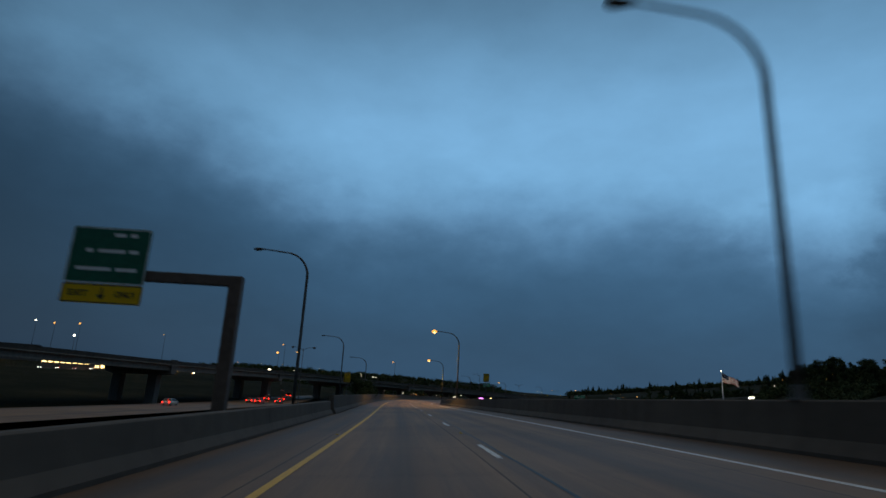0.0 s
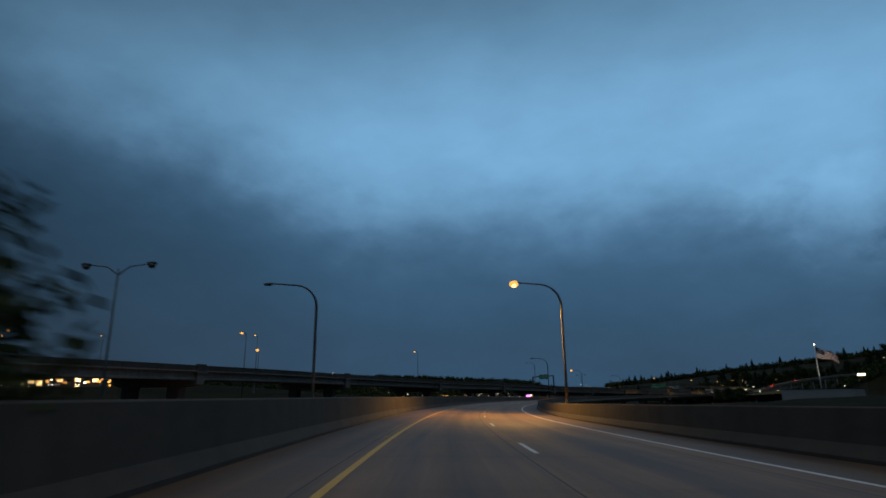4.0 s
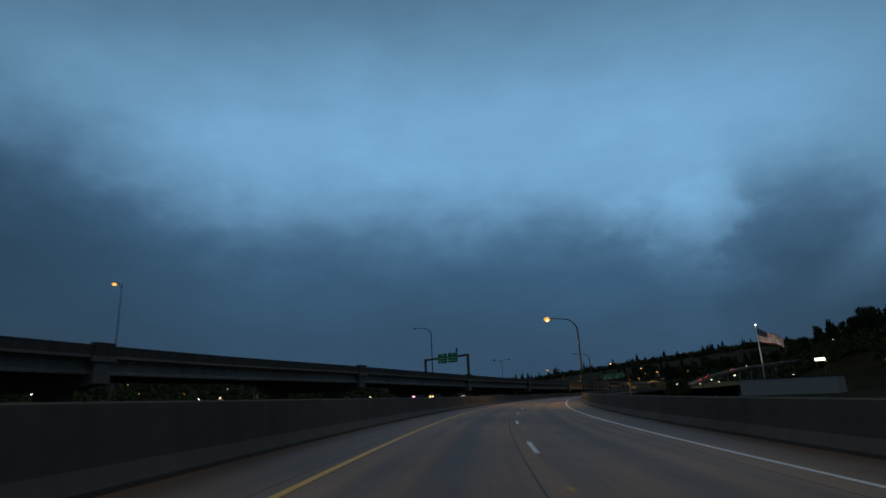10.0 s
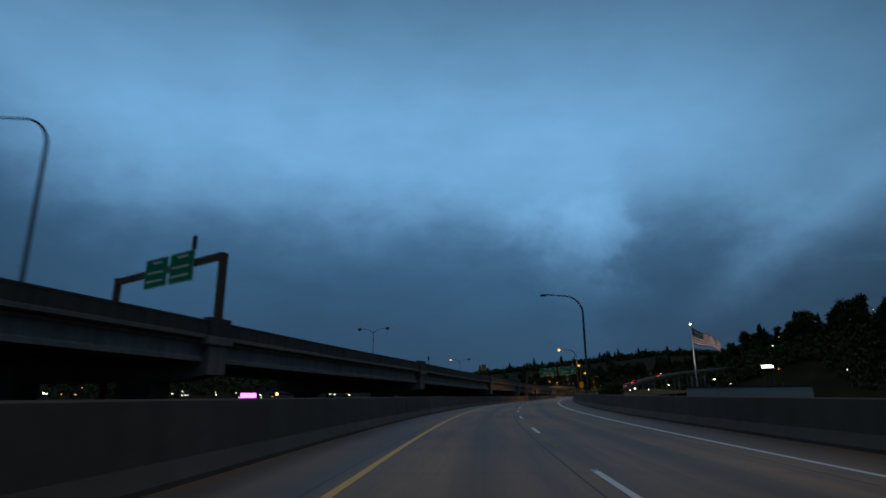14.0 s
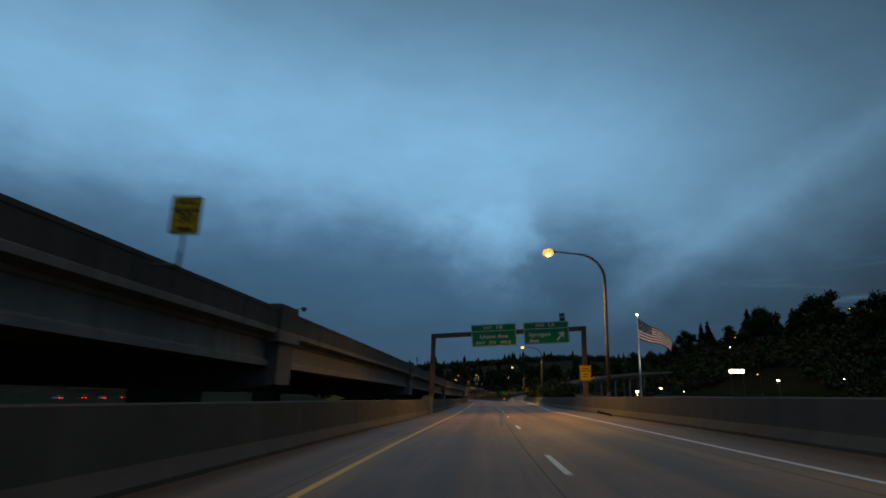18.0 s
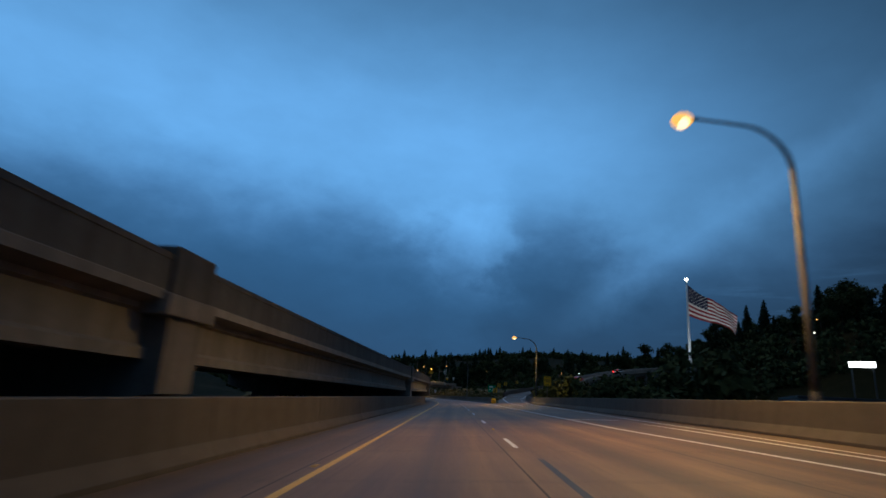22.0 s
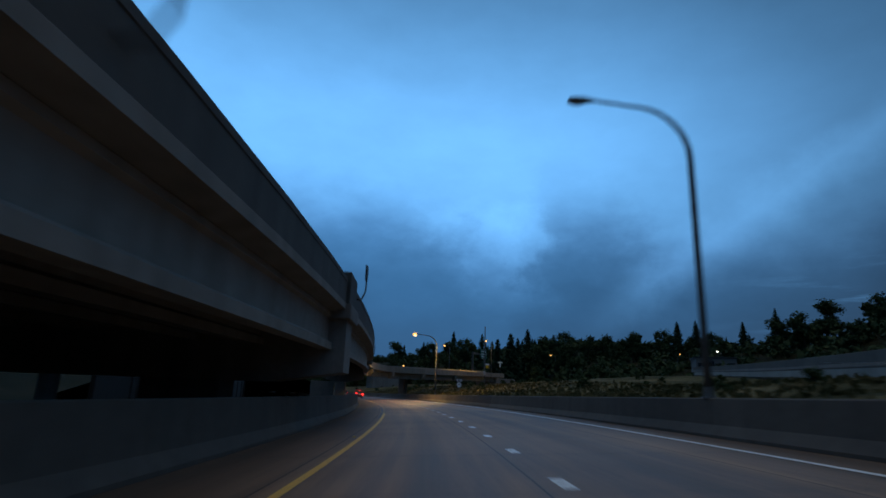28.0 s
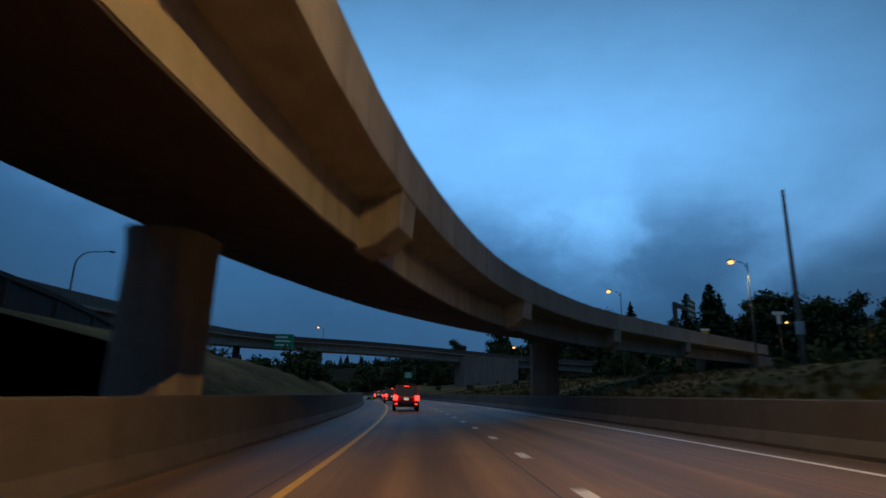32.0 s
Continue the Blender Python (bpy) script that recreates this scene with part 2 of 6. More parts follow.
def concrete(name, dark, light, streak=1.0):
    m = Mat(name, rough=0.85)
    v = m.coords()
    big = m.noise(v, 0.18, 4)
    fine = m.noise(v, 3.5, 8, 0.65)
    run = m.noise(m.coords(scale=(0.9, 0.9, 0.07)), 2.2, 6, 0.6)
    c = m.ramp(m.math("ADD", m.math("MULTIPLY", big, 0.5), m.math("MULTIPLY", fine, 0.5)), [(0.3, dark), (0.7, light)])
    c = m.mix(m.math("MULTIPLY", m.math("SUBTRACT", 0.58, run, True), 2.6 * streak, True), c, tuple(x * 0.42 for x in dark))
    blot = m.noise(v, 0.9, 7, 0.7)                     # dark scuffs and patches
    c = m.mix(m.math("MULTIPLY", m.math("SUBTRACT", blot, 0.58, True), 4.5 * streak, True), c, tuple(x * 0.5 for x in dark))
    tone = m.math("ADD", 0.82, m.math("MULTIPLY", m.node("ShaderNodeObjectInfo").outputs["Random"], 0.36))   # each cast length differs a little
    c = m.mix(1.0, c, m.node("ShaderNodeCombineColor", i0=tone, i1=tone, i2=tone).outputs[0], "MULTIPLY")
    return m.color(c).bump(m.noise(v, 26, 6, 0.7), 0.35, 0.01)


CONC = concrete("barrier_concrete", (0.064, 0.052, 0.040), (0.128, 0.106, 0.082), 0.5)
BRIDGE = concrete("bridge_concrete", (0.20, 0.185, 0.16), (0.34, 0.315, 0.275), 0.6)
PARA = concrete("weathered_parapet_concrete", (0.072, 0.069, 0.060), (0.135, 0.128, 0.112), 0.8)
# stained concrete darkened further to carry the shade under the ramp bridge
SOFFIT_SHADE = concrete("soffit_shade_concrete", (0.030, 0.024, 0.019), (0.085, 0.068, 0.052), 0.9)
# near-black concrete that stands in for shade on the retaining wall
WALL_SHADE = concrete("shaded_dark_wall_concrete", (0.012, 0.010, 0.009), (0.040, 0.030, 0.025), 0.9)
PIER = concrete("pier_concrete", (0.17, 0.155, 0.14), (0.29, 0.265, 0.235), 0.5)

_m = Mat("pavement_concrete", rough=0.7)
_m.b.inputs["Specular IOR Level"].default_value = 0.22
_uv = _m.coords("UV")
_ln = _m.noise(_m.coords("UV", (1, 0.035, 1)), 1.6, 6, 0.6)
_bl = _m.noise(_uv, 0.10, 4)
_gr = _m.noise(_uv, 14, 6, 0.7)
_f = _m.math("ADD", _m.math("ADD", _m.math("MULTIPLY", _ln, 0.5), _m.math("MULTIPLY", _bl, 0.28)), _m.math("MULTIPLY", _gr, 0.22))
_c = _m.ramp(_f, [(0.39, (0.113, 0.068, 0.037)), (0.61, (0.350, 0.220, 0.124))])
# darker oil strip along the middle of each lane, polished wheel paths beside it
_x = _m.node("ShaderNodeSeparateXYZ", i0=_uv).outputs[0]
_lane = _m.math("PINGPONG", _m.math("SUBTRACT", _x, 0.0), 1.83)
_oil = _m.math("SUBTRACT", 1.0, _m.math("MULTIPLY", _m.math("ABSOLUTE", _m.math("SUBTRACT", _lane, 1.75)), 2.2), True)
_c = _m.mix(_m.math("MULTIPLY", _oil, _m.math("ADD", 0.18, _m.math("MULTIPLY", _ln, 0.5))), _c, (0.045, 0.042, 0.040))
# shoulders outside the edge lines darkened, putting lens vignette into the pavement colour
_edge_x = _m.math("ADD", _x, _m.math("MULTIPLY", _m.math("SUBTRACT", _ln, 0.5), 0.5))
_out = _m.math("MAXIMUM", _m.math("MULTIPLY", _m.math("SUBTRACT", _edge_x, 7.5), 1.6, True), _m.math("MULTIPLY", _m.math("SUBTRACT", -0.1, _edge_x), 1.6, True))
_c = _m.mix(_m.math("MULTIPLY", _out, 0.42), _c, (0.045, 0.037, 0.029))
_y = _m.node("ShaderNodeSeparateXYZ", i0=_uv).outputs[1]
_jt = _m.math("LESS_THAN", _m.math("PINGPONG", _y, 2.3), 0.022)
_jl = _m.math("LESS_THAN", _m.math("ABSOLUTE", _m.math("SUBTRACT", _m.math("PINGPONG", _m.math("ADD", _x, 0.35), 1.83), 0.0)), 0.018)
_c = _m.mix(_m.math("MULTIPLY", _m.math("MAXIMUM", _jt, _jl), 0.75), _c, (0.02, 0.02, 0.02))
_m.color(_c).bump(_m.noise(_uv, 40, 5, 0.7), 0.3, 0.008)
_m.rough(_m.math("ADD", 0.42, _m.math("MULTIPLY", _ln, 0.35)))
PAVE = _m


def plain(name, color, rough=0.6, metal=0.0, amount=0.25, scale=3.0):
    m = Mat(name, color, rough, metal)
    v = m.coords()
    f = m.noise(v, scale, 6, 0.6)
    m.color(m.ramp(f, [(0.3, tuple(c * (1 - amount) for c in color)), (0.7, tuple(min(1, c * (1 + amount)) for c in color))]))
    return m


def worn_paint(name, color, under):
    m = Mat(name, color, 0.6)
    v = m.coords()
    f = m.noise(v, 9, 7, 0.7)
    m.color(m.ramp(f, [(0.36, under), (0.46, color)]))
    return m


WHITE_LINE = worn_paint("white_road_paint", (0.78, 0.77, 0.72), (0.35, 0.33, 0.30))
YELLOW_LINE = worn_paint("yellow_road_paint", (0.80, 0.47, 0.05), (0.38, 0.26, 0.08))
TAR = plain("black_tar", (0.014, 0.013, 0.012), 0.5, 0.0, 0.3)
FADED_LINE = worn_paint("faded_yellow_paint", (0.24, 0.15, 0.06), (0.12, 0.08, 0.045))
STEEL = plain("galvanised_steel", (0.12, 0.117, 0.112), 0.6, 0.3)
BROWN_STEEL = plain("weathered_brown_steel", (0.14, 0.095, 0.07), 0.6, 0.3)
DARK = plain("dark_housing", (0.03, 0.03, 0.032), 0.5)
GREEN = plain("green_sign_sheeting", (0.008, 0.29, 0.135), 0.45, 0, 0.1)
# a darker green for the two cantilever signs
DULL_GREEN = plain("darker_green_sheeting", (0.005, 0.12, 0.062), 0.55, 0, 0.2)
SIGN_WHITE = plain("white_sign_sheeting", (0.80, 0.80, 0.78), 0.45, 0, 0.06)
SIGN_YELLOW = plain("yellow_sign_sheeting", (0.85, 0.50, 0.02), 0.45, 0, 0.08)
SIGN_BLACK = plain("black_sign_film", (0.015, 0.015, 0.015), 0.5)
for _q in (GREEN, SIGN_WHITE, SIGN_YELLOW):
    _q.b.inputs["Specular IOR Level"].default_value = 0.08
ALU = plain("aluminium_sheet", (0.45, 0.45, 0.45), 0.4, 0.8)
GRASS = Mat("dry_grass", rough=0.95)
GRASS.b.inputs["Specular IOR Level"].default_value = 0.05
_v = GRASS.coords()
GRASS.color(GRASS.ramp(GRASS.math("ADD", GRASS.math("MULTIPLY", GRASS.noise(_v, 0.05, 6), 0.6), GRASS.math("MULTIPLY", GRASS.noise(_v, 1.5, 8, 0.7), 0.4)),
                       [(0.3, (0.009, 0.012, 0.005)), (0.5, (0.020, 0.021, 0.009)), (0.72, (0.052, 0.043, 0.020))]))
GRASS.bump(GRASS.noise(_v, 2.5, 8, 0.75), 0.9, 0.25)
# lighter copy of the grass: the banks' lit look is put into its colour
BANK = Mat("rough_lit_bank_grass", rough=0.95)
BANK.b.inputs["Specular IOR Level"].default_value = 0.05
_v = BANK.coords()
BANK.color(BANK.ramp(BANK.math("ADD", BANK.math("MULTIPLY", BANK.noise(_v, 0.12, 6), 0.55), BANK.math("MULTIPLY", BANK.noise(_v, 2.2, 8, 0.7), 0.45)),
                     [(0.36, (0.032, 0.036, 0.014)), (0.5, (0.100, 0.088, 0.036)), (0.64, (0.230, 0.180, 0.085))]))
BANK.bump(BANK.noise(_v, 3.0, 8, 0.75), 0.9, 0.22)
BARK = plain("bark", (0.06, 0.045, 0.035), 0.9)


def leafy(name, a, b):
    m = Mat(name, rough=0.8)
    m.b.inputs["Specular IOR Level"].default_value = 0.1
    m.color(m.ramp(m.node("ShaderNodeNewGeometry").outputs["Random Per Island"], [(0.0, a), (1.0, b)]))
    return m


CONIFER = leafy("conifer_needles", (0.016, 0.032, 0.018), (0.044, 0.068, 0.032))
LEAVES = leafy("broad_leaves", (0.034, 0.050, 0.020), (0.070, 0.092, 0.036))


def glow(name, color, strength):
    m = Mat(name, (0.02, 0.02, 0.02), 0.4)
    m.b.inputs["Emission Color"].default_value = (*color, 1)
    m.b.inputs["Emission Strength"].default_value = strength
    return m


LAMP_ON = glow("sodium_lens", (1.0, 0.44, 0.07), 1.3)
LAMP_CORE = glow("sodium_bulb", (1.0, 0.62, 0.24), 2.4)
LAMP_WHITE = glow("white_lens", (1.0, 0.86, 0.58), 6)
LAMP_FAR = glow("far_sodium_lens", (1.0, 0.44, 0.085), 1.7)
LAMP_OFF = plain("unlit_lens", (0.10, 0.10, 0.10), 0.25)
RED_ON = glow("red_tail_lens", (1.0, 0.022, 0.010), 4.5)
RED_DIM = glow("red_lens", (1.0, 0.03, 0.01), 2.0)
AMBER_ON = glow("amber_beacon", (1.0, 0.40, 0.03), 5)
WINDOW_WARM = glow("lit_shop_windows", (1.0, 0.68, 0.26), 3.5)
WINDOW_WHITE = glow("lit_white_panel", (1.0, 0.93, 0.75), 5)
WINDOW_PINK = glow("lit_magenta_panel", (0.85, 0.20, 0.85), 3)


# ---------------- mesh tools ----------------
def part(name, bm, material, parent=None, label="", smooth_faces=False):
    me = bpy.data.meshes.new(name)
    bmesh.ops.recalc_face_normals(bm, faces=bm.faces)
    if smooth_faces:
        for f in bm.faces:
            f.smooth = True
    bm.to_mesh(me)
    bm.free()
    me.materials.append(material.m if isinstance(material, Mat) else material)
    ob = new(name, me)
    if parent:
        ob.parent = parent
    if label:
        tagged(ob, label)
    return ob


def thing(name, label, category, m=None, group="", kind=""):
    ob = new(name)
    ob.empty_display_size = 0.3
    if m is not None:
        ob.matrix_basis = m
    return tagged(ob, label, category, group, kind)


def share(name, ob, parent, m):
    """Another object on ob's mesh."""
    o = new(name, ob.data)
    o.parent = parent
    o.matrix_basis = m
    return o


def box(bm, x0, x1, y0, y1, z0, z1, m=None, bevel=0.0):
    r = bmesh.ops.create_cube(bm, size=1.0, matrix=Matrix.Translation(((x0 + x1) / 2, (y0 + y1) / 2, (z0 + z1) / 2)) @ Matrix.Diagonal((x1 - x0, y1 - y0, z1 - z0, 1)))
    if bevel:
        es = list({e for v in r["verts"] for e in v.link_edges})
        g = bmesh.ops.bevel(bm, geom=es, offset=bevel, segments=2, affect="EDGES", profile=0.6)
        vs = list({v for f in g["faces"] for v in f.verts} | {v for v in r["verts"] if v.is_valid})
    else:
        vs = r["verts"]
    if m is not None:
        bmesh.ops.transform(bm, matrix=m, verts=vs)
    return bm


def tube(bm, pts, radii, n=10, caps=True):
    """A round bar through pts with a radius at each."""
    rings = []
    up = Vector((0.3, 0.9, 0.2))
    for i, p in enumerate(pts):
        d = (Vector(pts[min(i + 1, len(pts) - 1)]) - Vector(pts[max(i - 1, 0)])).normalized()
        a = d.cross(up)
        a = (a if a.length > 0.05 else d.cross(Vector((0, 0, 1)))).normalized()
        b = d.cross(a)
        rings.append([bm.verts.new(Vector(p) + radii[i] * (math.cos(2 * math.pi * k / n) * a + math.sin(2 * math.pi * k / n) * b)) for k in range(n)])
    for r, q in zip(rings, rings[1:]):
        for k in range(n):
            bm.faces.new((r[k], r[(k + 1) % n], q[(k + 1) % n], q[k]))
    if caps:
        bm.faces.new(rings[0])
        bm.faces.new(rings[-1])
    return bm


def loft(bm, rings, closed=True, caps=True):
    """Joins rings of places (all of one length) into a skin."""
    vs = [[bm.verts.new(p) for p in ring] for ring in rings]
    n = len(vs[0])
    for a, b in zip(vs, vs[1:]):
        for k in range(n if closed else n - 1):
            j = (k + 1) % n
            bm.faces.new((a[k], a[j], b[j], b[k]))
    if caps and closed:
        bm.faces.new(vs[0])
        bm.faces.new(vs[-1])
    return vs


def along(bm, prof, s0, s1, step=5.0, closed=True, off=None):
    """Sweeps a section of (d, h) along the freeway; off(s) shifts it (d, h)."""
    n = max(1, int(math.ceil((s1 - s0) / step)))
    rings = []
    for i in range(n + 1):
        s = s0 + (s1 - s0) * i / n
        od, oh = off(s) if off else (0, 0)
        rings.append([at(s, d + od, h + oh) for d, h in prof])
    return loft(bm, rings, closed, closed)


def strip(name, d0, d1, s0, s1, h, material, step=4.0, off=None, cols=1, parent=None):
    """A flat strip of road with (d, s) as its UV, in metres."""
    bm = bmesh.new()
    uv = bm.loops.layers.uv.new("UVMap")
    n = max(1, int(math.ceil((s1 - s0) / step)))
    rows = []
    for i in range(n + 1):
        s = s0 + (s1 - s0) * i / n
        od, oh = off(s) if off else (0, 0)
        r = []
        for k in range(cols + 1):
            a = d0 + (d1 - d0) * k / cols
            v = bm.verts.new(at(s, a + od, h + oh))
            r.append((v, (a, s)))
        rows.append(r)
    for a, b in zip(rows, rows[1:]):
        for k in range(cols):
            q = (a[k], a[k + 1], b[k + 1], b[k])
            f = bm.faces.new([v for v, _ in q])
            for lp, (_, c) in zip(f.loops, q):
                lp[uv].uv = c
    return part(name, bm, material, parent)


def facing(s, d, h, turn=0.0):
    """Pose at a place by the road: x to the right of the road, y ahead, z up."""
    p = at(s, d, h)
    return pose(p.x, p.y, p.z, 0, 0, math.degrees(heading(s)) + turn)


def interp(x, table):
    return float(np.interp(x, *zip(*table)))


def writing(name, text, size, parent, m, material, width=0.0, align="CENTER"):
    """Letters of the built-in font as a thin mesh."""
    cu = bpy.data.curves.new(name, "FONT")
    cu.body, cu.size, cu.align_x, cu.align_y, cu.extrude = text, size, align, "CENTER", 0.004
    cu.resolution_u, cu.offset = 3, 0.022 * size
    tmp = new(name + "_curve", cu)
    me = bpy.data.meshes.new_from_object(tmp)
    bpy.data.objects.remove(tmp)
    bpy.data.curves.remove(cu)
    xs = [v.co.x for v in me.vertices]
    if width and xs:
        k = width / (max(xs) - min(xs))
        for v in me.vertices:
            v.co.x *= k
    me.name = name
    me.materials.append(material.m)
    ob = new(name, me)
    ob.parent = parent
    ob.matrix_basis = m @ pose(0, 0, 0, 90, 0, 0)
    return ob

# ---------------- terrain ----------------
HUB = Vector((-140.0, 560.0))
# around the hub: bearing left of the y axis, distance of the wooded ridge, height of its ground
RIDGE = [(-180, 260, -2), (-150, 250, 2), (-120, 240, 19), (-85, 215, 35), (-60, 205, 43), (-45, 205, 40), (-32, 225, 31), (-22, 300, 24), (-13, 360, 22), (0, 380, 18), (14, 400, 17), (28, 400, 13), (40, 410, 15), (50, 420, 23), (70, 430, 27), (105, 430, 25), (140, 400, 4), (180, 260, -2)]


def ridge(az):
    return [float(np.interp(az, [r[0] for r in RIDGE], [r[k] for r in RIDGE])) for k in (1, 2)]


def ground_z(x, y):
    dx, dy = x - HUB.x, y - HUB.y
    r, az = math.hypot(dx, dy), math.degrees(math.atan2(-dx, dy))
    r0, z0 = ridge(az)
    k = min(max((r - 0.45 * r0) / (0.55 * r0), 0), 1)
    hill = -4.5 + (z0 + 4.5) * k * k * (3 - 2 * k)
    q = min(max((r - 450) / 450.0, 0), 1)              # higher hills beyond the ridge
    hill += q * q * (3 - 2 * q) * float(np.interp(az, [-60, -32, -20, -9.5, -3.6, 7.7, 16, 30], [0, 28, 45, 50, 43, 28, 14, 0]))
    back = min(max((y - 120) / 250.0, 0), 1)          # the lowland behind the start stays low
    z = -4.5 + (hill + 4.5) * back
    west = min(max((-x - 140) / 150.0, 0), 1) * 9.5 + min(max((-x - 340) / 260.0, 0), 1) * 15   # long slope beyond the lower road
    z += west * min(max((330 - y) / 90.0, 0), 1)
    j = int(np.argmin((_px - x) ** 2 + (_py - y) ** 2))
    away = math.hypot(_px[j] - x, _py[j] - y)
    if away < 75:                                      # a trough under the freeway and its ramps
        q = max((away - 38) / 37.0, 0)
        z = min(z, -4.5 + (z + 4.5) * q)
    return z + 0.5 * noise.noise(Vector((x * 0.02, y * 0.02, 0)))


bm = bmesh.new()
_xs = sorted(set([-4500, -3000, -2000, -1400, -1000] + list(range(-760, 520, 16)) + [600, 900, 1400, 2200, 4500]))
_ys = sorted(set([-4000, -2500, -1500, -900, -500] + list(range(-260, 1240, 16)) + list(range(1240, 1640, 32)) + [1700, 1900, 2700, 4800]))
_grid = [[bm.verts.new((x, y, ground_z(x, y))) for x in _xs] for y in _ys]
for ra, rb in zip(_grid, _grid[1:]):
    for k in range(len(_xs) - 1):
        bm.faces.new((ra[k], ra[k + 1], rb[k + 1], rb[k]))
tagged(part("ground", bm, GRASS, smooth_faces=True), "dark grassy ground rising to a wooded ridge", "ground", kind="structure")

# ---------------- freeway ----------------
S_END = 1180
WHITE_D = [(-300, 7.6), (478, 7.6), (497, 8.6)]
MAIN_D = [(500, 9.2), (525, 9.0), (543, 8.35), (1500, 8.3)]
GORE_D = [(500, 9.35), (543, 10.6), (600, 11.7), (628, 12.7), (650, 14.8), (690, 24.0)]
RIGHT_D = [(-300, 9.8), (495, 9.8), (540, 12.3), (612, 15.1), (650, 20.0), (674, 27.0), (690, 35), (727, 54), (775, 80)]
RAMP_Z = [(-300, 0), (500, 0), (560, 0.05), (628, 0.2), (650, 0.8), (674, 2.1), (690, 3.2), (727, 5.2), (775, 8.0)]
road = thing("road", "two-lane concrete freeway carriageway with stained wheel paths", "road", kind="structure")
strip("pavement", -2.6, 10.1, -80, 520, 0.0, PAVE, 4, None, 8, road)
strip("pavement", -2.6, 10.1, 520, S_END, 0.0, PAVE, 4, None, 8, road)
deck = bmesh.new()
along(deck, [(-2.9, -0.02), (10.3, -0.02), (10.3, -0.55), (8, -1.9), (0, -1.9), (-2.9, -0.55)], -80, S_END, 6)
part("deck_slab", deck, BRIDGE, road, "concrete deck below the carriageway")

# exit ramp branching off to the right
ramp = thing("exit_ramp", "concrete exit ramp curving uphill past the gore", "ramp", kind="structure")


def ramp_off(s):
    return interp(s, RIGHT_D) - 9.8, interp(s, RAMP_Z)


bm = bmesh.new()
uv = bm.loops.layers.uv.new("UVMap")
rows = []
for i in range(75):
    s = 497 + i * 3.74
    o, z = ramp_off(s)
    dl = max(10.05, 9.8 + o - 6.2) if s > 628 else 10.05
    dr = max(9.8 + o + 0.3, dl + 0.05)
    k = min(max((s - 628) / 40.0, 0), 1)
    rows.append([(bm.verts.new(at(s, a, z * w + 0.004)), (a, s)) for a, w in ((dl, k), ((dl + dr) / 2, 0.5 + 0.5 * k), (dr, 1.0))])
for a, b in zip(rows, rows[1:]):
    for k in range(2):
        q = (a[k], a[k + 1], b[k + 1], b[k])
        f = bm.faces.new([v for v, _ in q])
        for lp, (_, c) in zip(f.loops, q):
            lp[uv].uv = c
part("pavement", bm, PAVE, ramp)

# painted lines
lines = thing("lane_markings", "painted yellow and white lane lines, worn in places", "road marking", kind="structure")
for _a, _b, _mat in ((-80, 698, YELLOW_LINE), (698, 740, FADED_LINE), (740, S_END, YELLOW_LINE)):
    strip("yellow_edge_line", -0.07, 0.07, _a, _b, 0.006, _mat, 4, None, 1, lines)
strip("tar_seam", -0.05, 0.05, 690, 745, 0.005, TAR, 1.5, lambda s: (-0.17 + 0.03 * noise.noise(Vector((s * 0.3, 9, 0))), 0), 1, lines)
strip("white_edge_line", -0.07, 0.07, -80, 497, 0.006, WHITE_LINE, 4, lambda s: (interp(s, WHITE_D), 0), 1, lines)
strip("white_edge_line", -0.08, 0.08, 507, S_END, 0.010, WHITE_LINE, 4, lambda s: (interp(s, MAIN_D), 0), 1, lines)
strip("gore_line", -0.08, 0.08, 509, 690, 0.012, WHITE_LINE, 4, lambda s: (interp(s, GORE_D), interp(s, RAMP_Z) * min(max((s - 580) / 70.0, 0), 1)), 1, lines)
strip("ramp_edge_line", -0.06, 0.06, 497, 690, 0.012, WHITE_LINE, 4, lambda s: (interp(s, RIGHT_D) - 1.3, interp(s, RAMP_Z)), 1, lines)
for s in (552, 576, 600):                              # hatching in the gore
    bm = bmesh.new()
    a, b = at(s, interp(s, MAIN_D) + 0.1, 0.013), at(s - 1, interp(s, GORE_D) - 0.1, 0.013)
    w = Vector((0.0, 0.16, 0))
    loft(bm, [[a - w, a + w], [b - w, b + w]], False, False)
    part("gore_hatch", bm, WHITE_LINE, lines)
# places of every few lane dashes along the road, about 12.2 m apart
DASHES = [(-10, -86.1), (0, 35.84), (2, 60.12), (4, 84.68), (11, 177.5), (13, 201.9), (15, 228.9), (17, 254.3), (19, 279.3), (21, 304.7), (23, 330.0), (25, 354.5), (30, 412.1), (32, 436.8), (34, 462.7), (36, 486.7), (38, 510.1), (40, 534.5), (42, 559.8), (44, 585.3), (45, 597.6), (48, 634.2)]
for i in range(-9, 48):
    s = interp(i, DASHES)
    strip("dash", 3.60, 3.72, s, s + 3.05, 0.006, WHITE_LINE, 1.6, None, 1, lines)
for i in range(70):
    s = 639.85 + 4.572 * i
    strip("short_dash", 3.56, 3.76, s, s + 0.92, 0.006, WHITE_LINE, 1.0, None, 1, lines)
strip("tar_seam", -0.06, 0.06, 452, 532, 0.005, TAR, 1.5, lambda s: (interp(s, [(452, 3.05), (478, 3.38), (500, 3.28), (519, 3.62), (532, 3.85)]) + 0.05 * noise.noise(Vector((s * 0.3, 1, 0))), 0), 1, lines)
strip("tar_seam", -0.03, 0.03, -40, 32, 0.005, TAR, 1.5, lambda s: (3.86 + 0.05 * noise.noise(Vector((s * 0.2, 5, 0))), 0), 1, lines)
bm = bmesh.new()
box(bm, -0.05, 0.05, -0.05, 0.05, 0, 0.018, None, 0.006)
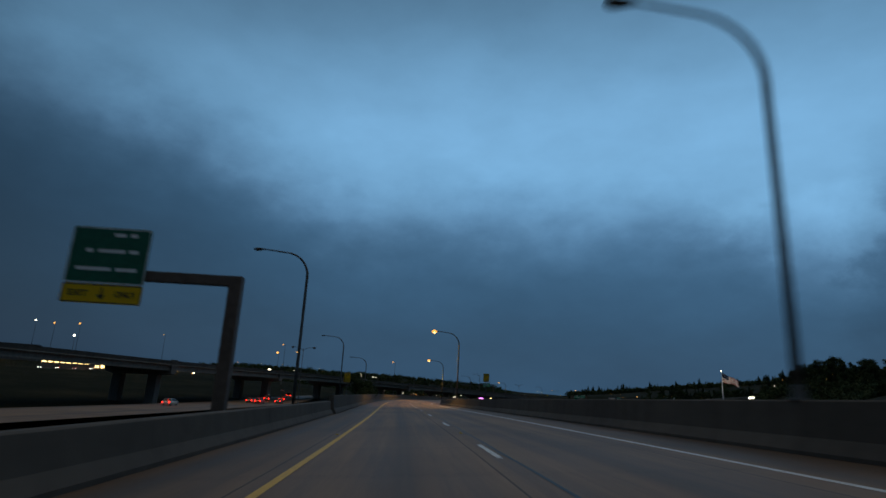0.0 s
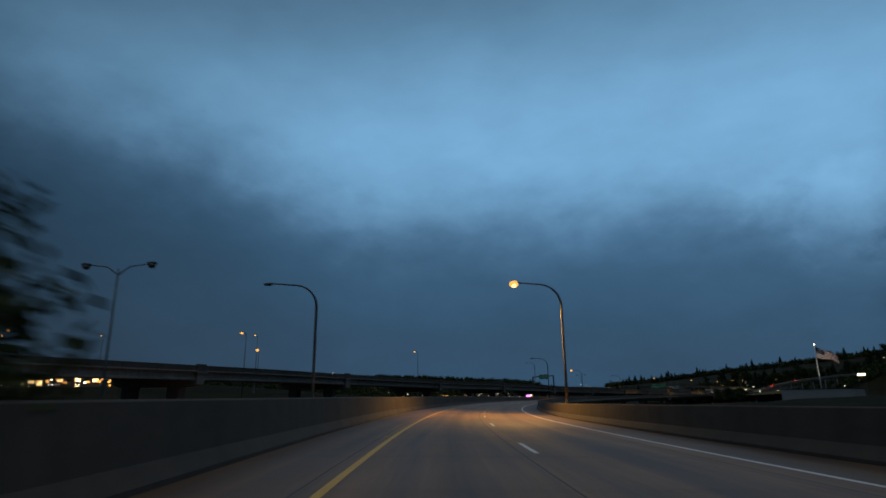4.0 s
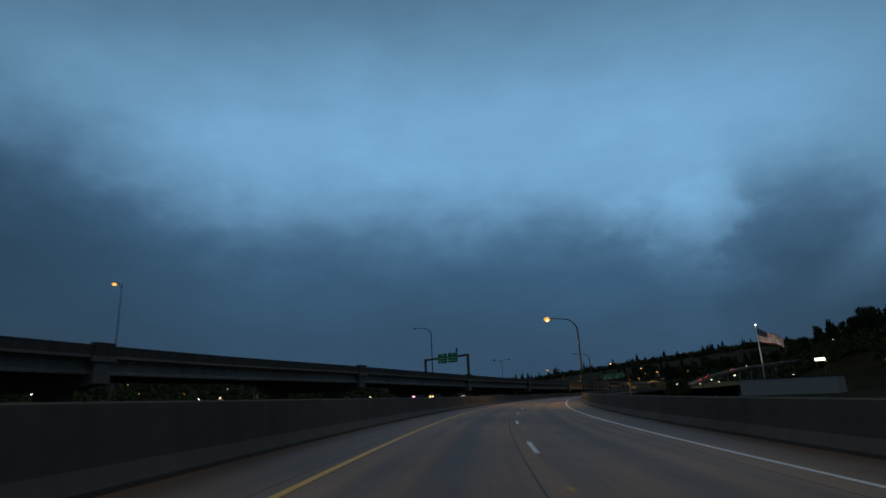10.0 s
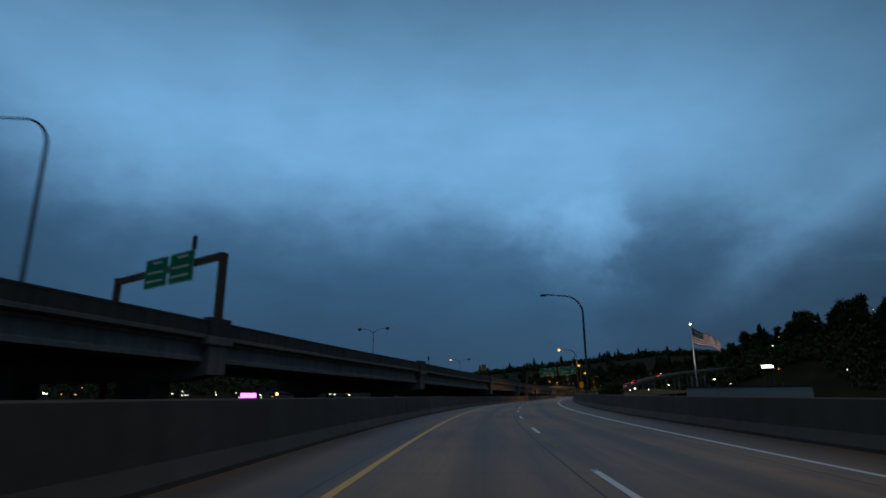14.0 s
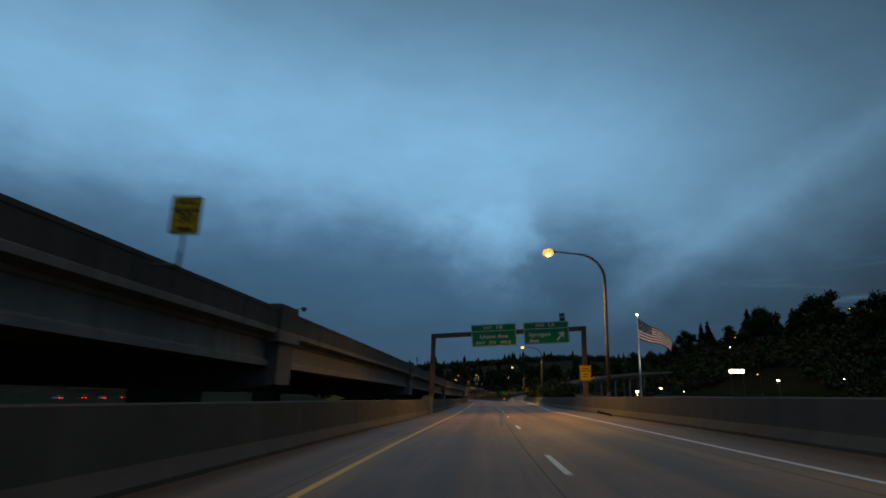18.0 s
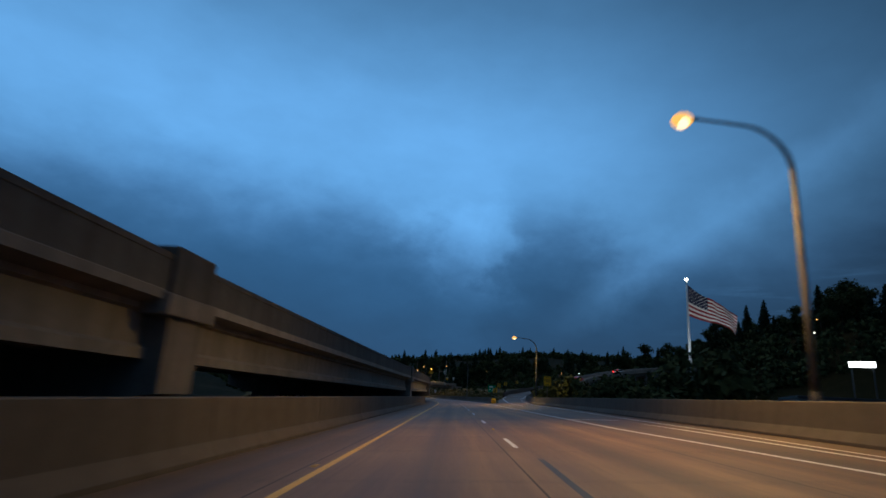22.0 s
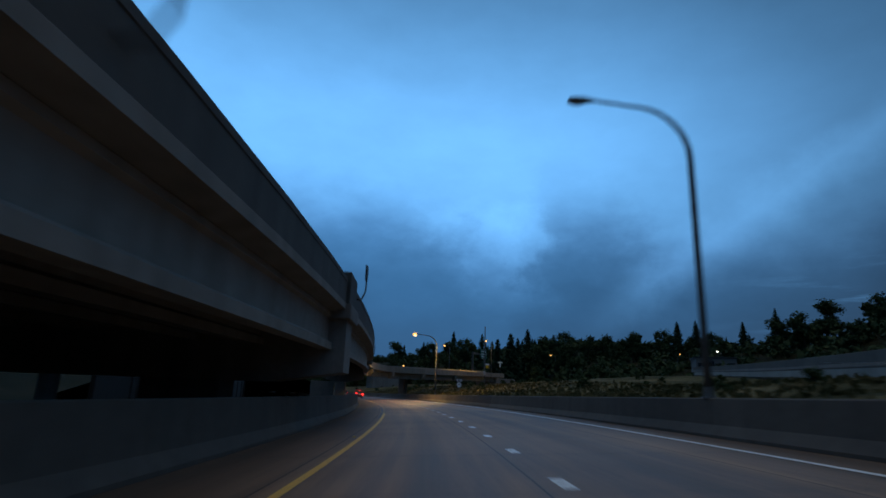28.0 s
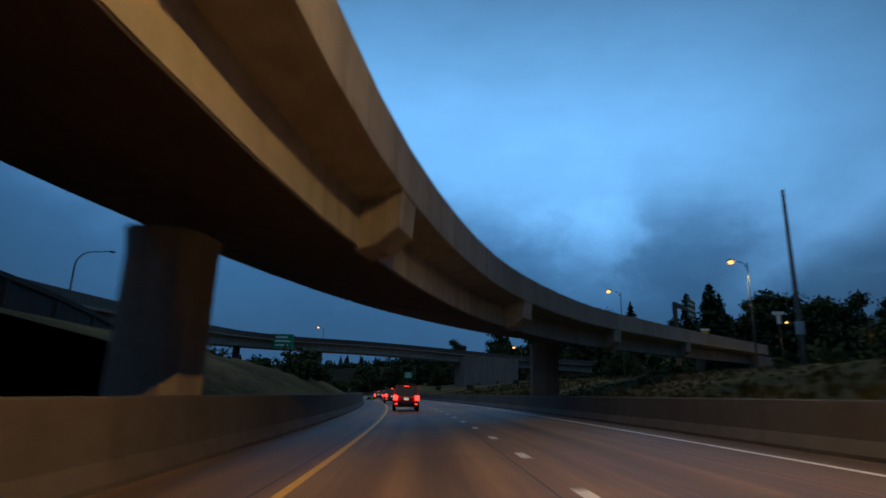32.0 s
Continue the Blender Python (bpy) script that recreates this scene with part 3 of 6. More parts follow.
marker = part("reflector", bm, SIGN_YELLOW, lines, "amber raised pavement marker")
marker.matrix_basis = facing(-30, -0.22, 0.0)
for i in range(38):
    share("reflector", marker, lines, facing(-30 + 24.38 * (i + 1), -0.22, 0.0))
for i in range(-6, 47, 2):                             # a marker midway between every second pair of dashes
    share("reflector", marker, lines, facing(interp(i + 0.62, DASHES), 3.66, 0.0))
bm = bmesh.new()
along(bm, [(-2.3, 0.005), (-0.9, 0.005), (-0.9, 0.012), (-2.3, 0.012)], 449.0, 449.4, 1)
tagged(part("drain_cover", bm, STEEL), "steel deck drain grate flush in the left shoulder", "drain", kind="structure")


# concrete barriers, cast in lengths with open joints
def barrier(name, label, prof, s0, s1, length, off=None):
    holder = thing(name, label, "concrete barrier", kind="structure")
    s = s0
    while s < s1 - 0.5:
        e = min(s + length, s1)
        bm = bmesh.new()
        along(bm, prof, s + 0.012, e - 0.012, 3.1, True, off)
        part("barrier_segment", bm, CONC, holder)
        s = e
    return holder


LEFT_PROF = [(-2.30, 0), (-2.30, 0.08), (-2.47, 0.33), (-2.53, 1.13), (-2.56, 1.16), (-2.76, 1.16), (-2.79, 1.13), (-2.9, 0.3), (-2.9, -0.3)]
LOW_PROF = [(-2.45, 0), (-2.45, 0.08), (-2.60, 0.30), (-2.66, 0.78), (-2.70, 0.81), (-2.98, 0.81), (-3.02, 0.78), (-3.1, 0.3), (-3.1, -0.3)]
RIGHT_PROF = [(9.55, 0), (9.55, 0.08), (9.72, 0.33), (9.78, 1.01), (9.81, 1.04), (10.01, 1.04), (10.04, 1.01), (10.1, 0.3), (10.1, -0.4)]
barrier("barrier_left_low", "low weathered concrete parapet along the yellow-lined shoulder", LOW_PROF, -80, 37.7, 9.1)
barrier("barrier_left", "tall stained concrete barrier along the yellow-lined shoulder", LEFT_PROF, 38, S_END, 9.144)
barrier("barrier_right", "stained concrete barrier along the wide shoulder", RIGHT_PROF, -80, 495, 9.144)
barrier("barrier_ramp", "concrete barrier along the outside of the exit ramp", RIGHT_PROF, 495.2, 774, 6.1, lambda s: ramp_off(s))
barrier("barrier_right_far", "concrete barrier beginning behind the gore", [(d, h) for d, h in RIGHT_PROF], 630, S_END, 9.144)
barrier("barrier_ramp_inner", "concrete barrier on the inside of the exit ramp", [(d - 6.3, h) for d, h in RIGHT_PROF], 660, 774, 6.1, lambda s: ramp_off(s))

# grass banks beside the road beyond the exit
BANK_MID, BANK_TOP = [(690, 1.4), (750, 3.0)], [(690, 2.8), (750, 4.8)]
bm = bmesh.new()
rings = []
for i in range(92):
    s = 627 + i * 6
    lift = min(1, (s - 627) / 66)
    o, zr = (ramp_off(s)) if s < 755 else (40, 7.5)
    inner = min(9.8 + o - 6.6, 42) if s < 755 else 42
    inner = max(inner, 11.2)
    rings.append([at(s, d, h + 0.35 * min(1, lift * 3) * noise.noise(Vector((s * 0.08, d * 0.15, 3)))) for d, h in
                  ((10.0, 0.02 + 0.18 * lift), (11.0, 0.04 + 0.45 * lift), (10.12 + (inner - 10.12) * 0.45 + 0.6, interp(s, BANK_MID) * lift), (inner + 0.8, min(zr - 0.2, interp(s, BANK_TOP)) * lift), (inner + 6, min(zr - 1.0, interp(s, BANK_TOP) + 0.5) * lift), (inner + 26, 4.2 * lift), (inner + 60, 2.0))])
loft(bm, rings, False, False)
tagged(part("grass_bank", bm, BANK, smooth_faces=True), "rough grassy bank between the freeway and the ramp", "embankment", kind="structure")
bm = bmesh.new()
rings = []
for i in range(60):
    s = 770 + i * 6
    rings.append([at(s, d, h + 0.3 * noise.noise(Vector((s * 0.07, d * 0.2, 7)))) for d, h in ((-3.0, 0.3), (-4.5, 0.9), (-8, 2.6), (-15, 4.2), (-40, 4.0), (-60, -4))])
loft(bm, rings, False, False)
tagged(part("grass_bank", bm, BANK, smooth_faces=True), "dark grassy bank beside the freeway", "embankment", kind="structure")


# ---------------- viaducts ----------------
def offset_line(pts, inset, drop):
    """A line beside pts (places of a bridge's right edge), inset metres to its left and drop lower."""
    out = []
    for i, p in enumerate(pts):
        d = pts[min(i + 1, len(pts) - 1)] - pts[max(i - 1, 0)]
        nrm = Vector((-d.y, d.x, 0)).normalized()
        out.append(p + nrm * inset - Vector((0, 0, drop)))
    return out


def skin(prof, pts):
    """Rings of a bridge section given as (inset, drop) along pts."""
    cols = [offset_line(pts, i, d) for i, d in prof]
    return [[c[k] for c in cols] for k in range(len(pts))]


def resample(knots, step, soft=6):
    """Evenly spaced places through knots, rounded."""
    k = np.array([tuple(p) for p in knots])
    u = np.concatenate([[0], np.cumsum(np.linalg.norm(np.diff(k[:, :2], axis=0), axis=1))])
    n = int(u[-1] / step)
    w = np.linspace(0, u[-1], n + 1)
    v = np.stack([np.interp(w, u, k[:, j]) for j in range(3)], 1)
    ker = np.hanning(2 * soft + 1)
    ker /= ker.sum()
    v = np.stack([np.convolve(np.pad(v[:, j], soft, mode="reflect", reflect_type="odd"), ker, mode="valid") for j in range(3)], 1)
    return [Vector(p) for p in v]


VIA = [(30, -97, 7.3), (80, -81, 7.2), (120, -69, 7.1), (150, -60.58, 7.0), (180, -53.88, 7.24), (210, -47.5, 7.44), (240, -41.69, 7.32), (270, -36.24, 7.1), (300, -30.85, 6.81), (330, -24.73, 6.64), (370, -15.54, 5.91), (410, -9.4, 5.38),
       (450, -6.95, 4.90), (490, -6.5, 4.82), (535, -4.96, 4.26), (588, -2.67, 4.18), (635, -1.74, 4.48), (681, -1.02, 5.27), (734, -1.18, 6.23)]
PIERS = [60, 105, 150, 195, 240, 288, 331, 371, 410, 453.5, 494, 535, 588, 635, 681, 734]


def free(s, d, z):
    """A place with its own height over the datum, not over the banked road."""
    p = at(s, d, 0)
    p.z = z
    return p


def via_edge(s):
    return free(s, interp(s, [(a, b) for a, b, _ in VIA]), interp(s, [(a, c) for a, _, c in VIA]))


_fine = [via_edge(s) for s in range(30, 735, 4)]
_ker = np.hanning(9)
_ker /= _ker.sum()
_arr = np.stack([np.convolve(np.pad(np.array([p[j] for p in _fine]), 4, mode="reflect", reflect_type="odd"), _ker, mode="valid") for j in range(3)], 1)


def via_at(s):
    return Vector([float(np.interp(s, range(30, 735, 4), _arr[:, j])) for j in range(3)])


viaduct = thing("viaduct", "long concrete girder viaduct with solid parapets beside the freeway", "viaduct", kind="structure")
PARAPET = [(0.0, 0.0), (0.26, 0.0), (0.34, 0.62), (0.42, 0.90), (0.02, 0.90), (0.02, 0.16), (0.0, 0.14)]
DECK_V = [(0.02, 0.90), (0.0, 0.92), (0.0, 1.14), (0.55, 1.26), (1.0, 0.78), (1.6, 0.62), (1.6, 0.40), (0.42, 0.88)]
FASCIA = [(0.50, 1.26), (0.48, 1.40), (0.60, 1.46), (0.60, 2.22), (0.44, 2.32), (0.44, 2.56), (0.92, 2.56), (0.92, 2.32), (0.78, 2.22), (0.78, 1.46), (0.92, 1.4), (0.92, 1.26)]
for a, b in zip([30] + PIERS, PIERS):
    n = max(4, int((b - a) / 5))
    pts = [via_at(a + 0.06 + (b - a - 0.12) * i / n) for i in range(n + 1)]
    bm = bmesh.new()
    loft(bm, skin(PARAPET, pts))
    part("parapet", bm, PARA, viaduct)
    bm = bmesh.new()
    wide = 21.6 if b < 690 else 6.0                    # only the right-hand ramp goes on over the last span
    loft(bm, skin([(wide, -0.35), (wide - 0.3, -0.35), (wide - 0.4, 0.39), (wide, 0.39)], pts))
    part("parapet", bm, BRIDGE, viaduct)
    bm = bmesh.new()
    loft(bm, skin([(i + wide - 1.6 if k in (4, 5, 6) else i, d) for k, (i, d) in enumerate(DECK_V)], pts))
    part("deck_span", bm, BRIDGE, viaduct)
    for inset in (0.0, 2.4, 4.8, 7.6, 10.4, 13.2, 16.0, 18.6, 20.4)[:9 if wide > 8 else 2]:
        bm = bmesh.new()
        loft(bm, skin([(i + inset, d - 0.03 * inset) for i, d in FASCIA], pts))
        part("girder", bm, BRIDGE, viaduct)
for s in PIERS:
    p, q = via_at(s), via_at(s - 2)
    if s == 734:
        q, p = via_at(s - 4.5), via_at(s - 2.2)
    az = math.degrees(math.atan2(-(p.x - q.x), p.y - q.y))
    m = pose(p.x, p.y, p.z, 0, 0, az)
    tip = -0.75 if s == 734 else 0.03
    reach = 6.8 if s == 734 else 21.4                  # the narrow last span sits on a shorter cap
    bm = bmesh.new()                                   # pilaster where the spans meet
    box(bm, -0.52, 0.10, -1.05, 1.05, -0.95, 0.24, m, 0.04)
    part("pilaster", bm, PARA, viaduct)
    bm = bmesh.new()
    box(bm, -1.25, 0.20, -1.25, 1.25, -1.50, -0.96, m, 0.05)
    part("bearing_block", bm, PIER, viaduct)
    bm = bmesh.new()
    loft(bm, [[m @ Vector((x, y, z)) for x, z in ((tip, -1.5), (tip, -3.35), (-2.6, -3.75), (2.4 - reach, -3.75), (-reach, -3.0), (-reach, -0.9), (-1.3, -1.5))] for y in (-0.85, 0.85)])
    part("pier_cap", bm, PIER, viaduct)
    foot = min(ground_z(p.x, p.y), -6.0) - 1.0 - p.z
    for x0, x1, top in ((-7.0, -4.2, -3.74), (-18.4, -15.6, -3.74))[:2 if s < 700 else 1]:
        bm = bmesh.new()
        box(bm, x0, x1, -0.85, 0.85, foot, top, m, 0.06)
        part("column", bm, PIER, viaduct)

# curved box-girder ramp that swings across the freeway
BENT = [(-164.64, 693.08, 6.35), (-167.54, 707.28, 6.68), (-169.7, 721.43, 6.58), (-169.17, 734.55, 6.62), (-165.43, 747.81, 6.82), (-158.15, 762.76, 7.31), (-148.89, 779.07, 7.79), (-143.5, 788, 8.0)]
bent_pts = resample(BENT, 2.5, 4)
bent = thing("ramp_bridge", "curved concrete box-girder ramp bridge crossing the freeway", "bridge", kind="structure")
for a in range(0, len(bent_pts) - 1, 8):
    pts = bent_pts[a:a + 9]
    if len(pts) < 3:
        continue
    for prof, nm in (([(0.0, 0.0), (0.24, 0.0), (0.30, 0.6), (0.40, 0.88), (0.0, 0.93), (0.0, 0.16)], "parapet"),
                     ([(0.0, 0.93), (-0.02, 0.95), (-0.02, 1.15), (1.0, 1.36), (6.0, 0.80), (7.0, 0.58), (7.0, 0.38), (0.4, 0.88)], "deck_span"),
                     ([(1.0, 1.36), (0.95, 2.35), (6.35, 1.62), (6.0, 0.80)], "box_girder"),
                     # thin added sheet that paints the underside's shade
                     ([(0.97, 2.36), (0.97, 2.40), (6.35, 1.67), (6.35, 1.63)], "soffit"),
                     ([(7.0, -0.55), (6.75, -0.55), (6.7, 0.40), (7.0, 0.38)], "parapet")):
        bm = bmesh.new()
        loft(bm, skin(prof, pts))
        part(nm, bm, SOFFIT_SHADE if nm == "soffit" else BRIDGE, bent, "stained underside sheet with shade put into its colour" if nm == "soffit" else "")
for i in (6, 12, 18, 24, 30):
    if i < len(bent_pts) - 2:
        p, q = bent_pts[i], bent_pts[i + 1]
        m = pose(p.x, p.y, p.z, 0, 0, math.degrees(math.atan2(-(q.x - p.x), q.y - p.y)))
        bm = bmesh.new()                               # bracket under the overhang
        loft(bm, [[m @ Vector((x, y, z)) for x, z in ((0.0, -1.10), (-0.06, -1.95), (-0.55, -2.34), (-1.02, -2.44), (-1.02, -1.32))] for y in (-0.55, 0.55)])
        part("bracket", bm, BRIDGE, bent)


def bent_column(x, y, top, w, l, turn):
    bm = bmesh.new()
    m = pose(x, y, 0, 0, 0, turn)
    loft(bm, [[m @ Vector((sx * w * k / 2, sy * l * k / 2, z)) for sx, sy in ((-1, -0.7), (-0.7, -1), (0.7, -1), (1, -0.7), (1, 0.7), (0.7, 1), (-0.7, 1), (-1, 0.7))] for z, k in ((-8, 1), (top - 0.6, 1), (top, 1.08))])
    part("column", bm, PIER, bent)


bent_column(-175.35, 723.05, 4.86, 1.8, 1.4, 5)
bent_column(-168.3, 755.0, 5.0, 1.8, 1.5, -20)
bm = bmesh.new()
m = pose(-145.5, 785.5, 0, 0, 0, -32)
box(bm, -6.6, 0.3, -1, 10, -3, 6.6, m, 0.05)
part("abutment", bm, PIER, bent, "concrete abutment wall in the bank")

# second viaduct farther left that swings over the freeway ahead
FAR = [(600, -26, 6.6), (660, -22, 6.6), (700, -21.2, 6.7), (750, -21.7, 6.9), (790, -24.6, 7.9), (815, -26.6, 9.4), (840, -28, 10.6), (870, -25, 12.2), (888, -14, 13.0), (893, -4.8, 13.4), (892, 10, 12.9), (891, 25, 12.0), (890, 41, 11.1), (889, 60, 10.6)]
far_pts = resample([free(*k) for k in FAR], 4, 4)
far = thing("overpass", "grey concrete overpass crossing the freeway ahead", "bridge", kind="structure")
for a in range(0, len(far_pts) - 1, 10):
    pts = far_pts[a:a + 11]
    if len(pts) < 3:
        continue
    fw = 17.0 if a < 50 else 8.0
    for prof, nm in (([(0.0, 0.0), (0.25, 0.0), (0.4, 0.9), (0.0, 0.95)], "parapet"), ([(0.0, 0.95), (0.0, 1.2), (0.8, 1.35), (fw - 0.8, 1.35), (fw, 1.2), (fw, 0.95)], "deck_span"),
                     ([(0.8, 1.35), (0.8, 2.9), (1.4, 2.9), (1.4, 1.35)], "girder"), ([(fw - 1.4, 1.35), (fw - 1.4, 2.9), (fw - 0.8, 2.9), (fw - 0.8, 1.35)], "girder"), ([(fw / 2, 1.35), (fw / 2, 2.9), (fw / 2 + 0.6, 2.9), (fw / 2 + 0.6, 1.35)], "girder"), ([(fw, 0.0), (fw - 0.25, 0.0), (fw - 0.4, 0.95), (fw, 0.95)], "parapet")):
        bm = bmesh.new()
        loft(bm, skin(prof, pts))
        # overpass parapets take the darker concrete to stand in for missing light
        part(nm, bm, PARA if nm == "parapet" else BRIDGE, far)
    if a < 62:
        p = pts[5]
        bm = bmesh.new()
        tube(bm, [(p.x - 3.5, p.y, -8), (p.x - 3.5, p.y, p.z - 2.8)], [0.7, 0.7], 14)
        part("column", bm, PIER, far, "", True)
for s, d, w in ((893, -9.5, 1.6),):
    bm = bmesh.new()
    p = free(s, d, 0)
    box(bm, -w / 2, w / 2, -0.6, 6.5, -6, 11, pose(p.x, p.y, 0, 0, 0, math.degrees(heading(s))), 0.05)
    part("pier_wall", bm, PIER, far)
# dark retaining wall in front of its approach, shade painted into its concrete
wall_line = resample([free(*k) for k in ((702, -20.0, 7.6), (735, -19.8, 7.75), (755, -20.1, 7.7), (775, -21.4, 7.65), (792, -22.9, 7.5), (806, -24.2, 6.6), (826, -26.0, 4.4))], 6, 4)
retain = thing("retaining_wall", "dark concrete retaining wall with pilasters, shade put into its colour", "wall", kind="structure")
for p, q in zip(wall_line, wall_line[1:]):
    u = Vector((q.x - p.x, q.y - p.y, 0)).normalized()
    n = Vector((u.y, -u.x, 0))                          # towards the freeway
    bm = bmesh.new()
    loft(bm, [[Vector((c.x, c.y, 0)) + n * a + Vector((0, 0, z)) for a, z in ((0.0, -4.0), (0.0, c.z - 0.35), (0.12, c.z - 0.33), (0.12, c.z), (-0.35, c.z), (-0.35, -4.0))] for c in (p, q - u * 0.02)])
    part("wall_panel", bm, WALL_SHADE, retain)
    bm = bmesh.new()
    loft(bm, [[p + u * a + n * b + Vector((0, 0, z)) for a, b in ((-0.25, 0), (-0.25, 0.1), (0.25, 0.1), (0.25, 0))] for z in (-4.0 - p.z, -0.34)])
    part("pilaster", bm, WALL_SHADE, retain)
p = free(888, 27, 0)
bm = bmesh.new()
box(bm, -2, 12, 0, 9, -4, 10.2, pose(p.x, p.y, 0, 0, 0, math.degrees(heading(888))), 0.05)
part("abutment", bm, PIER, far, "pale concrete abutment wall")


bm = bmesh.new()
rings = []
for i in range(28):
    s = 664 + i * 4
    o, z = ramp_off(s)
    rings.append([at(s, 9.8 + o + a, z + b) for a, b in ((0.35, -0.05), (0.35, -0.7), (-1.2, -1.7), (-5.2, -1.7), (-6.6, -0.7), (-6.6, -0.05))])
loft(bm, rings)
part("deck_slab", bm, BRIDGE, ramp, "concrete underside of the raised ramp")
for s in (690, 705, 720, 735, 750, 766):
    o, z = ramp_off(s)
    bm = bmesh.new()
    c = at(s, 9.8 + o - 3.2, 0)
    box(bm, -1.3, 1.3, -0.5, 0.5, -7, at(s, 9.8 + o, z).z - 1.6, pose(c.x, c.y, 0, 0, 0, math.degrees(heading(s)) - 30), 0.05)
    part("pier", bm, PIER, ramp)

# second ramp that forks off and climbs to the hill on tall columns
UPHILL = [(-119.5, 639, 4.3), (-114, 648, 6.4), (-106, 658, 9.2), (-95, 668, 12.0), (-78, 681, 14.8), (-58, 693, 17.2), (-38, 702, 19.0)]
up_pts = resample([Vector(k) for k in UPHILL], 2.5, 4)
uphill = thing("uphill_ramp", "concrete ramp bridge climbing to the hill on slim columns", "bridge", kind="structure")
for a in range(0, len(up_pts) - 1, 6):
    pts = up_pts[a:a + 7]
    if len(pts) < 2:
        continue
    for prof, nm in (([(0.0, 0.0), (0.22, 0.0), (0.30, 0.85), (0.0, 0.90)], "parapet"), ([(0.0, 0.90), (0.0, 1.15), (0.9, 1.35), (5.1, 1.35), (6.0, 1.15), (6.0, 0.90)], "deck_span"),
                     ([(0.9, 1.35), (0.9, 2.2), (1.5, 2.2), (1.5, 1.35)], "girder"), ([(4.5, 1.35), (4.5, 2.2), (5.1, 2.2), (5.1, 1.35)], "girder"), ([(6.0, 0.0), (5.78, 0.0), (5.7, 0.90), (6.0, 0.90)], "parapet")):
        bm = bmesh.new()
        loft(bm, skin(prof, pts))
        part(nm, bm, BRIDGE, uphill)
for i in range(2, len(up_pts) - 6, 4):
    p, q = up_pts[i], up_pts[i + 1]
    m = pose(p.x, p.y, p.z, 0, 0, math.degrees(math.atan2(-(q.x - p.x), q.y - p.y)))
    bm = bmesh.new()
    box(bm, -5.4, -0.6, -0.5, 0.5, -3.0, -2.2, m, 0.04)
    part("pier_cap", bm, PIER, uphill)
    for x in (-1.2, -4.8):
        c = m @ Vector((x, 0, 0))
        bm = bmesh.new()
        tube(bm, [(c.x, c.y, ground_z(c.x, c.y) - 1), (c.x, c.y, p.z - 2.9)], [0.5, 0.5], 12)
        part("column", bm, PIER, uphill, "", True)

# lower carriageway out on the lowland
bm = bmesh.new()
uv = bm.loops.layers.uv.new("UVMap")
low = resample([free(*k) for k in ((-60, -58, -3.5), (40, -49, -3.5), (120, -45, -3.4), (175, -47, -3.1), (225, -60, -2.0), (275, -92, 0.2), (315, -140, 2.6), (340, -190, 4.4), (352, -240, 5.2))], 5, 6)
rows = [[(v, (k * 6.0, i * 5.0)) for k, v in enumerate((bm.verts.new(p), bm.verts.new(q)))] for i, (p, q) in enumerate(zip(offset_line(low, -9, 0), offset_line(low, 10, 0)))]
for a, b in zip(rows, rows[1:]):
    q = (a[0], a[1], b[1], b[0])
    f = bm.faces.new([v for v, _ in q])
    for lp, (_, c) in zip(f.loops, q):
        lp[uv].uv = c
tagged(part("lower_road", bm, PAVE), "lower freeway carriageway curving away across the lowland", "road", kind="structure")


